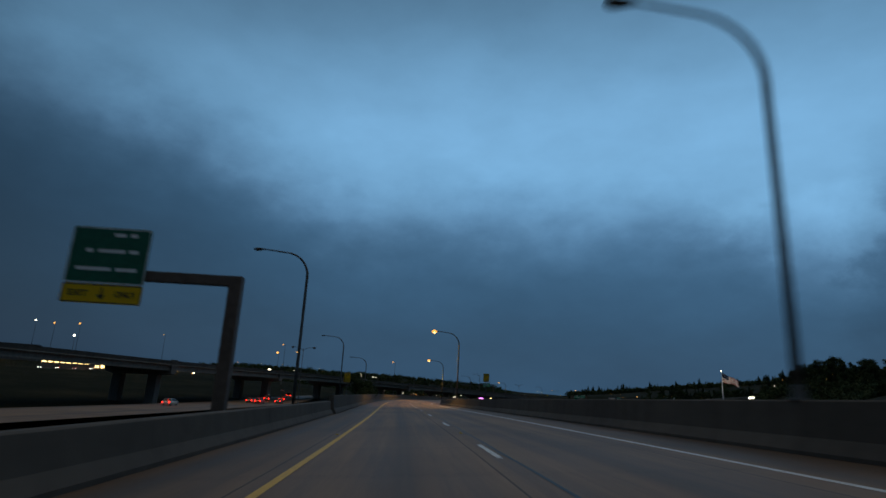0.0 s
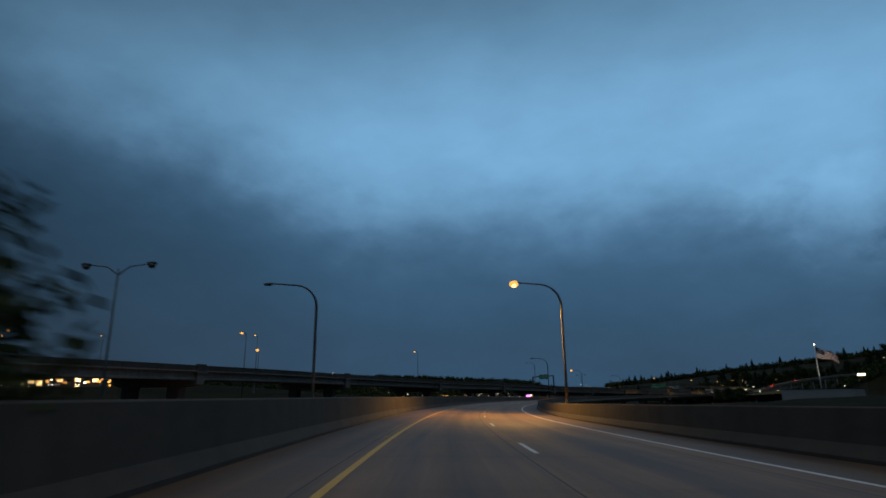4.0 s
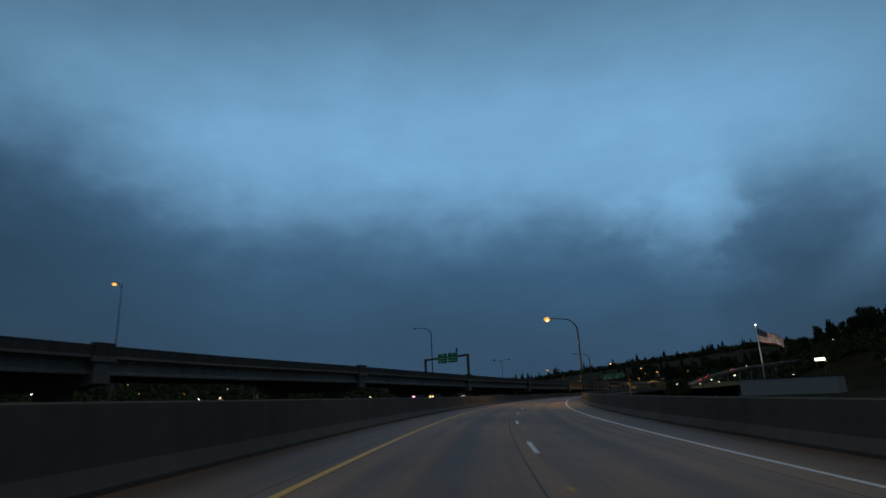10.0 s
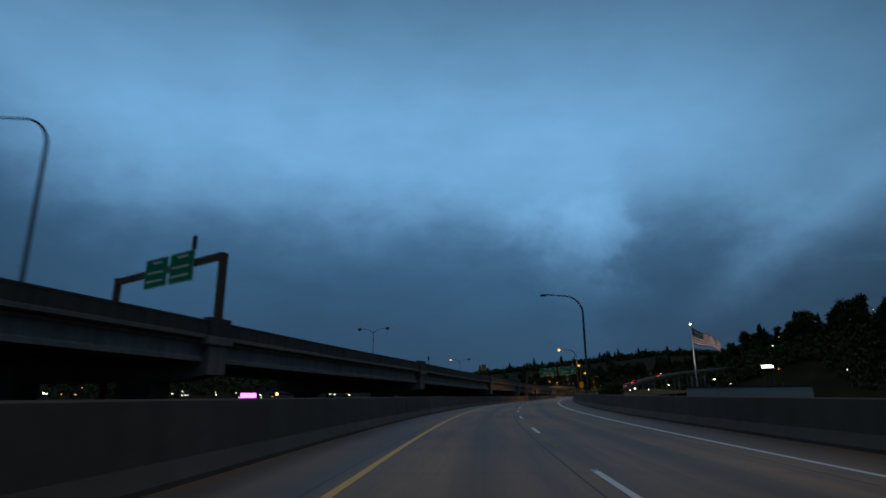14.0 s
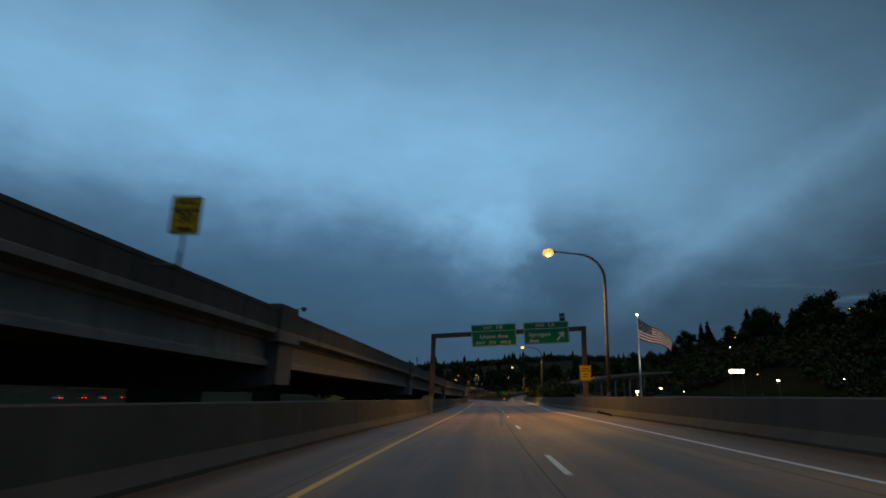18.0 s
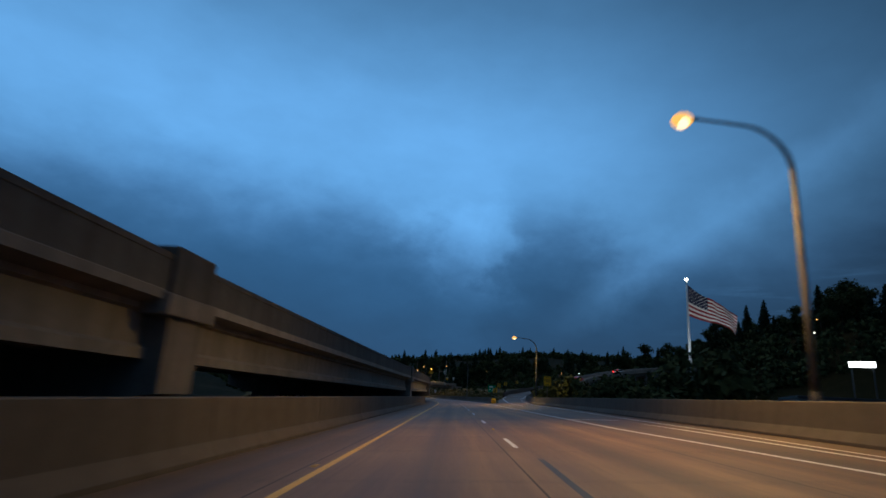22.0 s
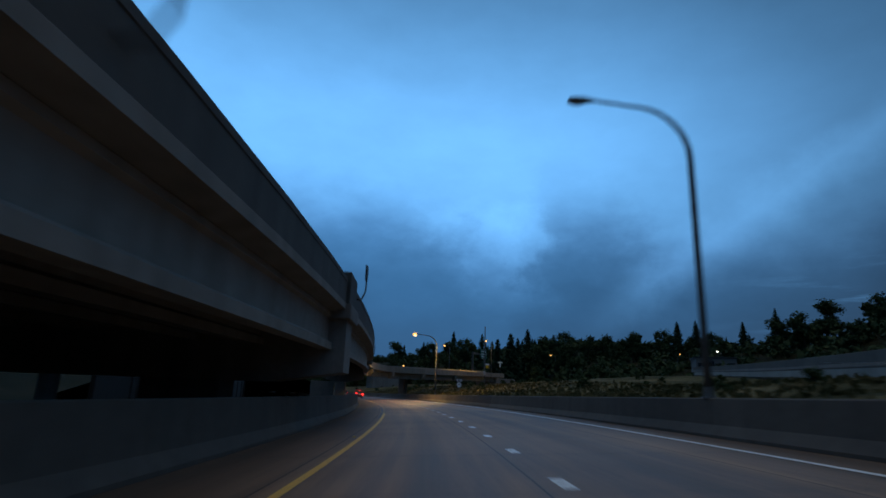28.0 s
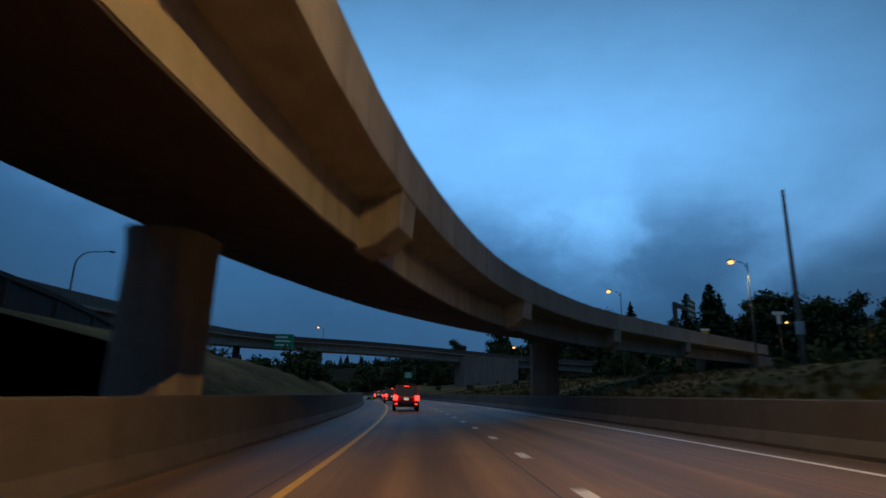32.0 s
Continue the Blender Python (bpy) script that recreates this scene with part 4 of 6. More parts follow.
# ---------------- street lamps ----------------
def lamp_post(name, label, height, arm, lens, base_r=0.11, group=""):
    """A tapered davit pole whose arm reaches to its left (-x)."""
    lamp = thing(name, label, "street lamp", group=group)
    bm = bmesh.new()
    rad = 1.7
    pts = [(0, 0, 0), (0, 0, height * 0.35), (0, 0, height - rad)]
    for k in range(1, 9):
        a = k / 8 * radians(84)
        pts.append((-rad * (1 - math.cos(a)), 0, height - rad + rad * math.sin(a)))
    pts.append((-arm * 0.75, 0, height + 0.10))
    pts.append((-arm + 0.35, 0, height + 0.14))
    n = len(pts)
    tube(bm, pts, [base_r * (1 - 0.58 * i / (n - 1)) for i in range(n)], 10)
    part("pole", bm, STEEL, lamp, "", True)
    bm = bmesh.new()
    box(bm, -0.17, 0.17, -0.17, 0.17, -0.02, 0.03, None, 0.01)
    tube(bm, [(0, 0, 0.02), (0, 0, 0.30)], [base_r * 1.35, base_r * 1.1], 10)
    part("base_plate", bm, STEEL, lamp)
    bm = bmesh.new()                                   # flat cobra head, widest over the lens
    loft(bm, [[(x, y * w, height + 0.13 + z * t) for y, z in ((-1, -0.25), (-0.92, 0.35), (-0.55, 0.85), (0, 1), (0.55, 0.85), (0.92, 0.35), (1, -0.25), (0.5, -0.4), (-0.5, -0.4))]
              for x, w, t in ((-arm - 0.46, 0.06, 0.04), (-arm - 0.38, 0.15, 0.07), (-arm - 0.15, 0.19, 0.10), (-arm + 0.12, 0.16, 0.10), (-arm + 0.34, 0.08, 0.07), (-arm + 0.52, 0.05, 0.05))])
    part("lamp_head", bm, DARK, lamp, "", True)
    bm = bmesh.new()
    # lit bowl and bulb are oversized: the lamp's halo put into their shape
    on = lens is LAMP_ON
    deep = 0.27 if on else 0.07
    bmesh.ops.create_uvsphere(bm, u_segments=14, v_segments=10, radius=1.0, matrix=Matrix.Translation((-arm - 0.16, 0, height + 0.07)) @ Matrix.Diagonal((0.37 if on else 0.30, 0.30 if on else 0.19, deep, 1)))
    bowl = part("lens", bm, lens, lamp, "glowing amber bowl" if on else "", True)
    if on:
        bm = bmesh.new()
        bmesh.ops.create_uvsphere(bm, u_segments=12, v_segments=8, radius=1.0, matrix=Matrix.Translation((-arm - 0.16, -0.02, height - 0.02)) @ Matrix.Diagonal((0.25, 0.295, 0.20, 1)))
        part("bulb", bm, LAMP_CORE, bowl, "white-hot sodium bulb", True)
    return lamp


def lamp_light(name, place, power, color=SODIUM, spread=150):
    li = bpy.data.lights.new(name, "SPOT")
    li.energy, li.color, li.shadow_soft_size, li.spot_size, li.spot_blend = power, color, 0.18, radians(spread), 0.6
    ob = new(name, li)
    ob.matrix_basis = Matrix.Translation(place)
    return ob


lit = lamp_post("street_lamp", "grey davit street lamp glowing amber on the concrete barrier", 9.1, 3.45, LAMP_ON, group="street lamps along the freeway")
unlit = lamp_post("street_lamp", "unlit grey davit street lamp standing on the concrete barrier", 9.1, 3.45, LAMP_OFF, group="street lamps along the freeway")
RIGHT_LAMPS = [(11.6, 0, 9.9, 1.04), (81.5, 1, 9.9, 1.04), (142.5, 1, 9.9, 1.04), (237.0, 0, 9.9, 1.04), (315.0, 1, 9.8, 1.04), (390.6, 0, 9.9, 1.04), (464.5, 1, 9.9, 1.04), (538.3, 1, 13.1, 1.04), (612.5, 1, 15.25, 1.15),
               (676.0, 0, 9.9, 1.04), (750.0, 1, 9.9, 1.04)]
LAMP_W = 2900
first = {0: True, 1: True}
for s, on, d, h in RIGHT_LAMPS:
    src = lit if on else unlit
    m = facing(s, d, h)
    if first[on]:
        src.matrix_basis = m
        first[on] = False
    else:
        copy_thing(src, m)
    if on:
        lamp_light("sodium_light", m @ Vector((-3.53, 0, 8.85)), LAMP_W * interp(s, [(82, 0.95), (142, 2.4), (160, 0.9), (315, 0.65), (464, 1.1), (538, 1.8), (612, 1.6), (676, 1.7), (750, 1.9)]), spread=177 if s > 700 else 166 if s > 600 else 150)

off_left = lamp_post("street_lamp", "unlit grey davit street lamp beside the lower road", 11.0, 3.6, LAMP_OFF, group="street lamps by the lower road")
LEFT_LAMPS = [(41.3, -5.6, 0), (103.5, -8.8, -0.2), (139.0, -8.5, -1.6)]
for i, (s, d, z) in enumerate(LEFT_LAMPS):
    m = facing(s, d, 0)
    m.translation.z = z
    if i == 0:
        off_left.matrix_basis = m
    else:
        copy_thing(off_left, m)
m = facing(361.8, -21.3, 0)
m.translation.z = 5.0
copy_thing(off_left, m)                                # stands on the far parapet of the viaduct
for x, y, top in ((-211.3, 737.4, 15.9), (-220.6, 762.8, 16.0), (-233.3, 784.5, 16.5)):    # beyond the retaining wall
    copy_thing(off_left, pose(x, y, top - 11.2, 0, 0, 200))
    bm = bmesh.new()
    tube(bm, [(x, y, ground_z(x, y) - 0.5), (x, y, top - 11.2)], [0.4, 0.4], 12)
    tagged(part("lamp_footing", bm, PIER), "round concrete footing under a lamp", "footing", kind="structure")
for s, d, z in LEFT_LAMPS:                             # footings that carry them
    bm = bmesh.new()
    m = facing(s, d, 0)
    tube(bm, [m.translation + Vector((0, 0, -9)), Vector((m.translation.x, m.translation.y, z))], [0.4, 0.4], 12)
    tagged(part("lamp_footing", bm, PIER), "round concrete footing under a lamp", "footing", kind="structure")


def far_lamp(name, label, height, lens, twin=False, arm=1.6, group="distant street lamps", r=0.10, k=1.0):
    lamp = thing(name, label, "street lamp", group=group)
    bm = bmesh.new()
    tube(bm, [(0, 0, 0), (0, 0, height * 0.6), (0, 0, height)], [r, r * 0.8, r * 0.55], 8)
    for sg in ((-1, 1) if twin else (-1,)):
        tube(bm, [(0, 0, height - 0.5), (sg * arm * 0.35, 0, height + 0.15), (sg * arm, 0, height + 0.35)], [r * 0.5, r * 0.45, r * 0.4], 6)
    part("pole", bm, STEEL, lamp, "", True)
    for sg in ((-1, 1) if twin else (-1,)):
        bm = bmesh.new()
        box(bm, sg * arm - 0.32, sg * arm + 0.32, -0.16, 0.16, height + 0.28, height + 0.46, None, 0.05)
        part("lamp_head", bm, DARK, lamp)
        bm = bmesh.new()
        # k swells the lens to stand in for its halo
        bmesh.ops.create_uvsphere(bm, u_segments=10, v_segments=6, radius=1.0, matrix=Matrix.Translation((sg * arm, 0, height + 0.30 - 0.12 * k)) @ Matrix.Diagonal((0.30 * k, 0.26 * k, 0.22 * k, 1)))
        part("lens", bm, lens if sg < 0 or not twin else LAMP_OFF, lamp, "", True)
    return lamp


twin = far_lamp("twin_street_lamp", "twin-arm street lamp standing beyond the viaduct", 18.5, LAMP_OFF, True, 2.6, "twin lamps beyond the viaduct")
for i, (s, d, top) in enumerate(((432, -24.2, 12.5), (545, -23, 9.8), (139.0, -24.0, 11.0), (837, -31.6, 18.3))):
    p = free(s, d, top - 18.5)
    m = pose(p.x, p.y, p.z, 0, 0, math.degrees(heading(s)))
    if i == 0:
        twin.matrix_basis = m
    else:
        copy_thing(twin, m)

half = far_lamp("twin_street_lamp", "twin-arm street lamp with one amber lamp lit", 18.5, LAMP_FAR, True, 2.6, "twin lamps beyond the viaduct")
p = free(495, -22.6, 10.8 - 18.5)
half.matrix_basis = pose(p.x, p.y, p.z, 0, 0, math.degrees(heading(495)))
HIGH = [(-197.8, 262.9, 19.3), (-322.6, 200.2, 29.2), (-233.1, 212.7, 24.2), (-161.2, 155.0, 15.1), (-149.0, 778.5, 16.4), (-161.3, 794.4, 16.1), (-123.3, 842.7, 17.7), (-232, 850, 17.5), (-179.7, 840.9, 11.9), (-243, 905, 15), (-212, 918, 13)]
amber = far_lamp("distant_lamp", "distant amber street lamp on a slim pole", 14.0, LAMP_FAR, k=1.1)
for i, (x, y, z) in enumerate(HIGH):
    m = pose(x + 1.6, y, z - 14.3, 0, 0, 0)
    if i == 0:
        amber.matrix_basis = m
    else:
        copy_thing(amber, m)
    if z - 14.3 > ground_z(x + 1.6, y) + 0.2:
        bm = bmesh.new()
        tube(bm, [(x + 1.6, y, ground_z(x + 1.6, y) - 0.5), (x + 1.6, y, z - 14.3)], [0.3, 0.2], 8)
        tagged(part("lamp_footing", bm, PIER), "tall footing under a distant lamp", "footing", kind="structure")
for x, y, z, e in ((-149.0, 778.5, 16.4, 2600), (-232, 850, 17.5, 1500)):
    lamp_light("sodium_light", (x, y, z - 0.6), e)


# ---------------- signs ----------------
def panel(name, w, h, parent, m, material, border=None, r=0.12, t=0.04, label=""):
    """A sheet with rounded corners standing in the x-z plane, its face to -y."""
    def ring(k, y):
        pts = []
        for cx, cz, a0 in ((w / 2 - r, h / 2 - r, 0), (-w / 2 + r, h / 2 - r, 90), (-w / 2 + r, -h / 2 + r, 180), (w / 2 - r, -h / 2 + r, 270)):
            for q in range(4):
                a = radians(a0 + q * 30)
                pts.append(Vector((cx + (r - k) * math.cos(a), y, cz + (r - k) * math.sin(a))))
        return pts
    bm = bmesh.new()
    loft(bm, [ring(0, 0), ring(0, t)])
    ob = part(name, bm, material, parent, label)
    ob.matrix_basis = m
    if border:
        bm = bmesh.new()
        loft(bm, [ring(0.02, -0.003), ring(0.065, -0.003)], True, False)
        part("border", bm, border, ob)
    return ob


def bars(parent, m, rows, material, h):
    """Unreadable lines of writing: (x, z, length)."""
    for x, z, ln in rows:
        bm = bmesh.new()
        box(bm, x - ln / 2, x + ln / 2, -0.008, -0.002, z - h / 2, z + h / 2, m)
        part("text_bar", bm, material, parent)


def arrow(parent, m, size, material, turn=0):
    bm = bmesh.new()
    k = size
    vs = [bm.verts.new(m @ pose(0, 0, 0, 0, turn, 0) @ Vector((x * k, -0.006, z * k))) for x, z in ((-0.07, -0.5), (0.07, -0.5), (0.07, 0.12), (0.27, 0.02), (0.27, 0.17), (0, 0.5), (-0.27, 0.17), (-0.27, 0.02), (-0.07, 0.12))]
    bm.faces.new(vs)
    g = bmesh.ops.extrude_face_region(bm, geom=list(bm.faces))
    bmesh.ops.translate(bm, verts=[v for v in g["geom"] if isinstance(v, bmesh.types.BMVert)], vec=(0, 0.003, 0))
    part("arrow", bm, material, parent)


# overhead sign bridge across the freeway
gantry = thing("sign_gantry", "brown steel sign bridge spanning the freeway with two green exit signs", "sign gantry", facing(476.5, 4.23, 0) @ Matrix.Scale(0.93, 4))
GZ0, GZ1 = 6.42, 7.55                                  # beam heights at the left and right posts
bm = bmesh.new()
loft(bm, [[(x, y, z + dz) for y, dz in ((-0.17, -0.2), (0.17, -0.2), (0.17, 0.2), (-0.17, 0.2))] for x, z in ((-7.05, GZ0 + 0.10), (6.65, GZ1))])
part("beam", bm, BROWN_STEEL, gantry)
for x, z0, z in ((-7.05, 1.165, GZ0 + 0.3), (6.65, 1.0, GZ1 + 0.2)):
    bm = bmesh.new()
    box(bm, x - 0.2, x + 0.2, -0.2, 0.2, z0, z, None, 0.02)
    part("post", bm, BROWN_STEEL, gantry)
    bm = bmesh.new()
    box(bm, x - 0.75 if x < 0 else x - 0.45, x + 0.12 if x < 0 else x + 0.45, -0.5, 0.5, -2.0, z0, None, 0.04)
    part("pedestal", bm, PIER, gantry)
for x, z, tilt, top, lines_ in ((-1.50, 6.72, -4, ("EXIT", "1B"), (("Union Ave", 0.44, -0.12, 2.3, 0), ("EXIT", 0.32, -0.62, 0.75, -1.12), ("3/4", 0.38, -0.62, 0.55, -0.15), ("MILE", 0.32, -0.62, 0.85, 0.95))),
                                (3.25, 7.05, -4, ("EXIT", "1A"), (("Sprague", 0.42, -0.12, 1.75, -0.55), ("Ave", 0.42, -0.62, 0.8, -1.05)))):
    sg = panel("exit_sign", 3.72, 1.82, gantry, pose(x, -0.26, z, 0, tilt, 0) @ Matrix.Scale(1.1, 4), GREEN, SIGN_WHITE, label="green exit sign with white lettering")
    writing("sign_text", top[0], 0.30, sg, pose(-0.45, -0.008, 0.63), SIGN_WHITE, 0.75)
    writing("sign_text", top[1], 0.42, sg, pose(0.45, -0.008, 0.64), SIGN_WHITE, 0.55)
    bm = bmesh.new()
    box(bm, -1.8, 1.8, -0.008, -0.002, 0.335, 0.375)
    part("divider", bm, SIGN_WHITE, sg)
    for text, size, zz, wd, xx in lines_:
        writing("sign_text", text, size, sg, pose(xx, -0.008, zz), SIGN_WHITE, wd)
    if top[1] == "1A":
        arrow(sg, pose(1.15, 0, -0.30), 0.95, SIGN_WHITE, 42)
        bm = bmesh.new()
        box(bm, 1.18, 1.62, -0.02, 0.02, 0.93, 1.55, None, 0.01)
        hp = part("top_plate", bm, DARK, sg, "small dark plate with a white letter over the sign")
        writing("letter", "H", 0.42, hp, pose(1.40, -0.026, 1.24), SIGN_WHITE, 0.26)
    for xx in (-1.2, 1.2):
        bm = bmesh.new()
        box(bm, xx - 0.05, xx + 0.05, 0.05, 0.16, -0.85, 0.85)
        part("sign_bracket", bm, STEEL, sg)
yl = panel("advisory_sign", 1.02, 1.38, gantry, pose(6.65, -0.28, 3.55, 0, 0, 0), SIGN_YELLOW, SIGN_BLACK, 0.08, label="yellow exit advisory sign with black lettering")
bars(yl, pose(0, 0, 0), [(0, 0.42, 0.6), (0, -0.10, 0.55), (0, -0.32, 0.5), (0, 0.22, 0.85)], SIGN_BLACK, 0.06)

# sign bridge on the viaduct
vg = via_at(371)
gv = thing("sign_gantry", "brown steel sign bridge with green signs standing on the viaduct", "sign gantry", pose(vg.x, vg.y, vg.z, 0, 0, math.degrees(heading(371)) - 29))
bm = bmesh.new()
loft(bm, [[(x, y, z + dz) for y, dz in ((-0.2, -0.22), (0.2, -0.22), (0.2, 0.22), (-0.2, 0.22))] for x, z in ((-14.6, 4.4), (-0.3, 4.55))])
part("beam", bm, BROWN_STEEL, gv)
for x, z0 in ((-0.3, 0.2), (-14.6, -11)):
    bm = bmesh.new()
    box(bm, x - 0.22, x + 0.22, -0.22, 0.22, z0, 4.7, None, 0.02)
    part("post", bm, BROWN_STEEL, gv)
for x in (-8.3, -4.9):
    sg = panel("exit_sign", 3.1, 2.25, gv, pose(x, -0.3, 4.3), GREEN, SIGN_WHITE, label="green exit sign seen from far off")
    bars(sg, pose(0, 0, 0), [(0.1, 0.78, 1.3), (-0.1, 0.05, 2.1), (-0.2, -0.6, 2.3)], SIGN_WHITE, 0.16)
bm = bmesh.new()
box(bm, -3.75, -3.25, -0.32, -0.26, 5.4, 6.4)
part("back_panel", bm, DARK, gv)

# cantilever sign at the start
cs = thing("cantilever_sign", "green and yellow exit-only sign on a brown steel cantilever", "road sign", facing(25.7, -6.0, 0, 0))
bm = bmesh.new()
box(bm, -0.27, 0.27, -0.27, 0.27, -8, 6.2, None, 0.02)
part("post", bm, BROWN_STEEL, cs)
bm = bmesh.new()
box(bm, -7.3, 0.27, -0.2, 0.2, 5.75, 6.2, None, 0.02)
part("arm", bm, BROWN_STEEL, cs)
sg = panel("exit_sign", 3.4, 2.55, cs, pose(-5.6, -0.3, 6.75), DULL_GREEN, SIGN_WHITE, label="dark green sign with faded lettering")
bars(sg, pose(0, 0, 0), [(0.35, 0.95, 0.5), (0.95, 0.95, 0.3), (-0.85, 0.2, 0.3), (0.1, 0.2, 1.15), (1.05, 0.2, 0.4), (-0.55, -0.62, 1.5), (0.85, -0.62, 0.9)], SIGN_WHITE, 0.16)
sg = panel("exit_only_sign", 3.4, 0.85, cs, pose(-5.6, -0.3, 5.03), SIGN_YELLOW, SIGN_BLACK, 0.08, label="yellow exit only strip with black lettering")
writing("sign_text", "EXIT", 0.36, sg, pose(-1.0, -0.008, 0), SIGN_BLACK, 0.8)
writing("sign_text", "ONLY", 0.36, sg, pose(1.0, -0.008, 0), SIGN_BLACK, 0.9)
arrow(sg, pose(0, 0, 0), 0.55, SIGN_BLACK, 180)


def post_sign(name, label, m, w, h, low, material, content, post_r=0.035, group=""):
    """A sheet on a post: its lower edge low metres over the base."""
    ob = thing(name, label, "road sign", m, group=group)
    bm = bmesh.new()
    tube(bm, [(0, 0.05, -0.6), (0, 0.05, low + h * 0.9)], [post_r, post_r], 8)
    part("post", bm, STEEL, ob)
    p = panel("sign_panel", w, h, ob, pose(0, 0, low + h / 2), material, SIGN_BLACK, min(0.06, w / 6), 0.02)
    content(p, w, h)
    return ob


def curve_arrow(p, w, h):
    bm = bmesh.new()
    tube(bm, [(-0.16 * w, -0.006, 0.02 * h), (-0.14 * w, -0.006, 0.22 * h), (0.0, -0.006, 0.34 * h), (0.18 * w, -0.006, 0.30 * h), (0.24 * w, -0.006, 0.18 * h)], [0.03] * 5, 6)
    part("curved_arrow", bm, SIGN_BLACK, p)
    bars(p, pose(0, 0, 0), [(0, -h * 0.14, w * 0.6), (0, -h * 0.32, w * 0.66)], SIGN_BLACK, h * 0.06)


post_sign("warning_sign", "small yellow curve warning sign on the tall barrier", facing(48.6, -2.66, 1.16), 0.55, 0.78, 1.0, SIGN_YELLOW, curve_arrow)
post_sign("warning_sign", "small yellow curve warning sign on the concrete barrier", facing(54.8, 9.91, 1.04), 0.55, 0.78, 1.55, SIGN_YELLOW, curve_arrow)


def shield(p, w, h):
    bm = bmesh.new()
    loft(bm, [[Vector((x * w, y, z * h)) for x, z in ((-0.36, -0.46), (0.36, -0.46), (0.30, -0.30), (0.42, -0.12), (0.45, 0.10), (0.36, 0.30), (0.18, 0.44), (0.0, 0.47), (-0.18, 0.44), (-0.36, 0.30), (-0.45, 0.10), (-0.42, -0.12), (-0.30, -0.30))] for y in (-0.006, -0.002)])
    part("shield", bm, SIGN_WHITE, p)
    bars(p, pose(0, 0, 0), [(0, 0.06, w * 0.30)], SIGN_BLACK, h * 0.16)


rs = post_sign("route_sign", "white route marker and direction plate on the concrete barrier", facing(730.9, 9.86, 1.04), 0.64, 0.64, 0.92, SIGN_BLACK, shield)
tp = panel("direction_plate", 0.72, 0.28, rs, pose(0, 0, 1.76), SIGN_WHITE, SIGN_BLACK, 0.04, 0.02)
bars(tp, pose(0, 0, 0), [(0, 0, 0.36)], SIGN_BLACK, 0.07)


def thirty(p, w, h):
    bars(p, pose(0, 0, 0), [(0, h * 0.33, w * 0.6), (0, h * 0.13, w * 0.9)], SIGN_BLACK, h * 0.07)
    writing("sign_text", "30", h * 0.36, p, pose(0, -0.006, -h * 0.08), SIGN_BLACK, w * 0.5)
    bars(p, pose(0, 0, 0), [(0, -h * 0.36, w * 0.5)], SIGN_BLACK, h * 0.08)


post_sign("advisory_sign", "yellow ramp speed sign reading 30", facing(601.7, 15.2, 1.25), 1.05, 1.35, 1.5, SIGN_YELLOW, thirty)
ps = via_at(442.8)
vs = post_sign("advisory_sign", "yellow ramp advisory sign on the viaduct parapet", pose(ps.x + 0.9, ps.y, ps.z, 0, 0, math.degrees(heading(440))), 0.92, 1.18, 0.62, SIGN_YELLOW, thirty)
bm = bmesh.new()
tube(bm, [(-0.95, 0, -0.3), (0, 0, -0.3)], [0.04, 0.04], 8)
tube(bm, [(0, 0, -0.35), (0, 0, 0.1)], [0.045, 0.045], 8)
part("arm", bm, STEEL, vs, "short steel arm off the parapet")


def chevron(p, w, h):
    bm = bmesh.new()
    vs = [bm.verts.new((x * w, -0.005, z * h)) for x, z in ((-0.3, 0.4), (0.02, 0.4), (0.32, 0), (0.02, -0.4), (-0.3, -0.4), (0.0, 0))]
    bm.faces.new(vs)
    g = bmesh.ops.extrude_face_region(bm, geom=list(bm.faces))
    bmesh.ops.translate(bm, verts=[v for v in g["geom"] if isinstance(v, bmesh.types.BMVert)], vec=(0, 0.003, 0))
    part("chevron", bm, SIGN_BLACK, p)


for s, d, h in ((636.5, 11.3, 0.3), (652, 14.2, 1.5), (668, 18.6, 2.4), (684, 25.5, 3.6)):
    post_sign("chevron_sign", "yellow sign with a black chevron at the ramp curve", facing(s, d, h), 0.75, 0.9, 1.7, SIGN_YELLOW, chevron, group="chevron signs at the exit ramp")


def exit_gore(p, w, h):
    bars(p, pose(0, 0, 0), [(-w * 0.1, h * 0.25, w * 0.5), (-w * 0.25, -h * 0.12, w * 0.2)], SIGN_WHITE, h * 0.16)
    arrow(p, pose(w * 0.18, 0, -h * 0.15), h * 0.5, SIGN_WHITE, 42)


post_sign("exit_sign", "green gore exit sign with a white arrow", facing(637.7, 10.75, 0.3), 1.5, 1.35, 1.8, GREEN, exit_gore)
post_sign("guide_sign", "small green guide sign beside the carriageway", facing(877, 9.4, 0), 1.9, 1.4, 4.2, GREEN, lambda p, w, h: bars(p, pose(0, 0, 0), [(0, 0.4, 1.2), (0, 0, 1.4), (0, -0.4, 1.3)], SIGN_WHITE, 0.18))
fs = thing("guide_sign", "green guide sign mounted on the overpass parapet", "road sign", facing(879.2, -17.5, 0, -12))
fp = panel("sign_panel", 4.6, 3.0, fs, pose(0, -0.3, 11.3), GREEN, SIGN_WHITE)
bars(fp, pose(0, 0, 0), [(-0.3, 0.85, 2.6), (0, 0, 3.4), (-0.2, -0.85, 2.8)], SIGN_WHITE, 0.36)
for x in (-1.5, 1.5):
    bm = bmesh.new()
    box(bm, x - 0.08, x + 0.08, -0.24, 4.0, 11.0, 11.2)
    part("sign_bracket", bm, STEEL, fs)

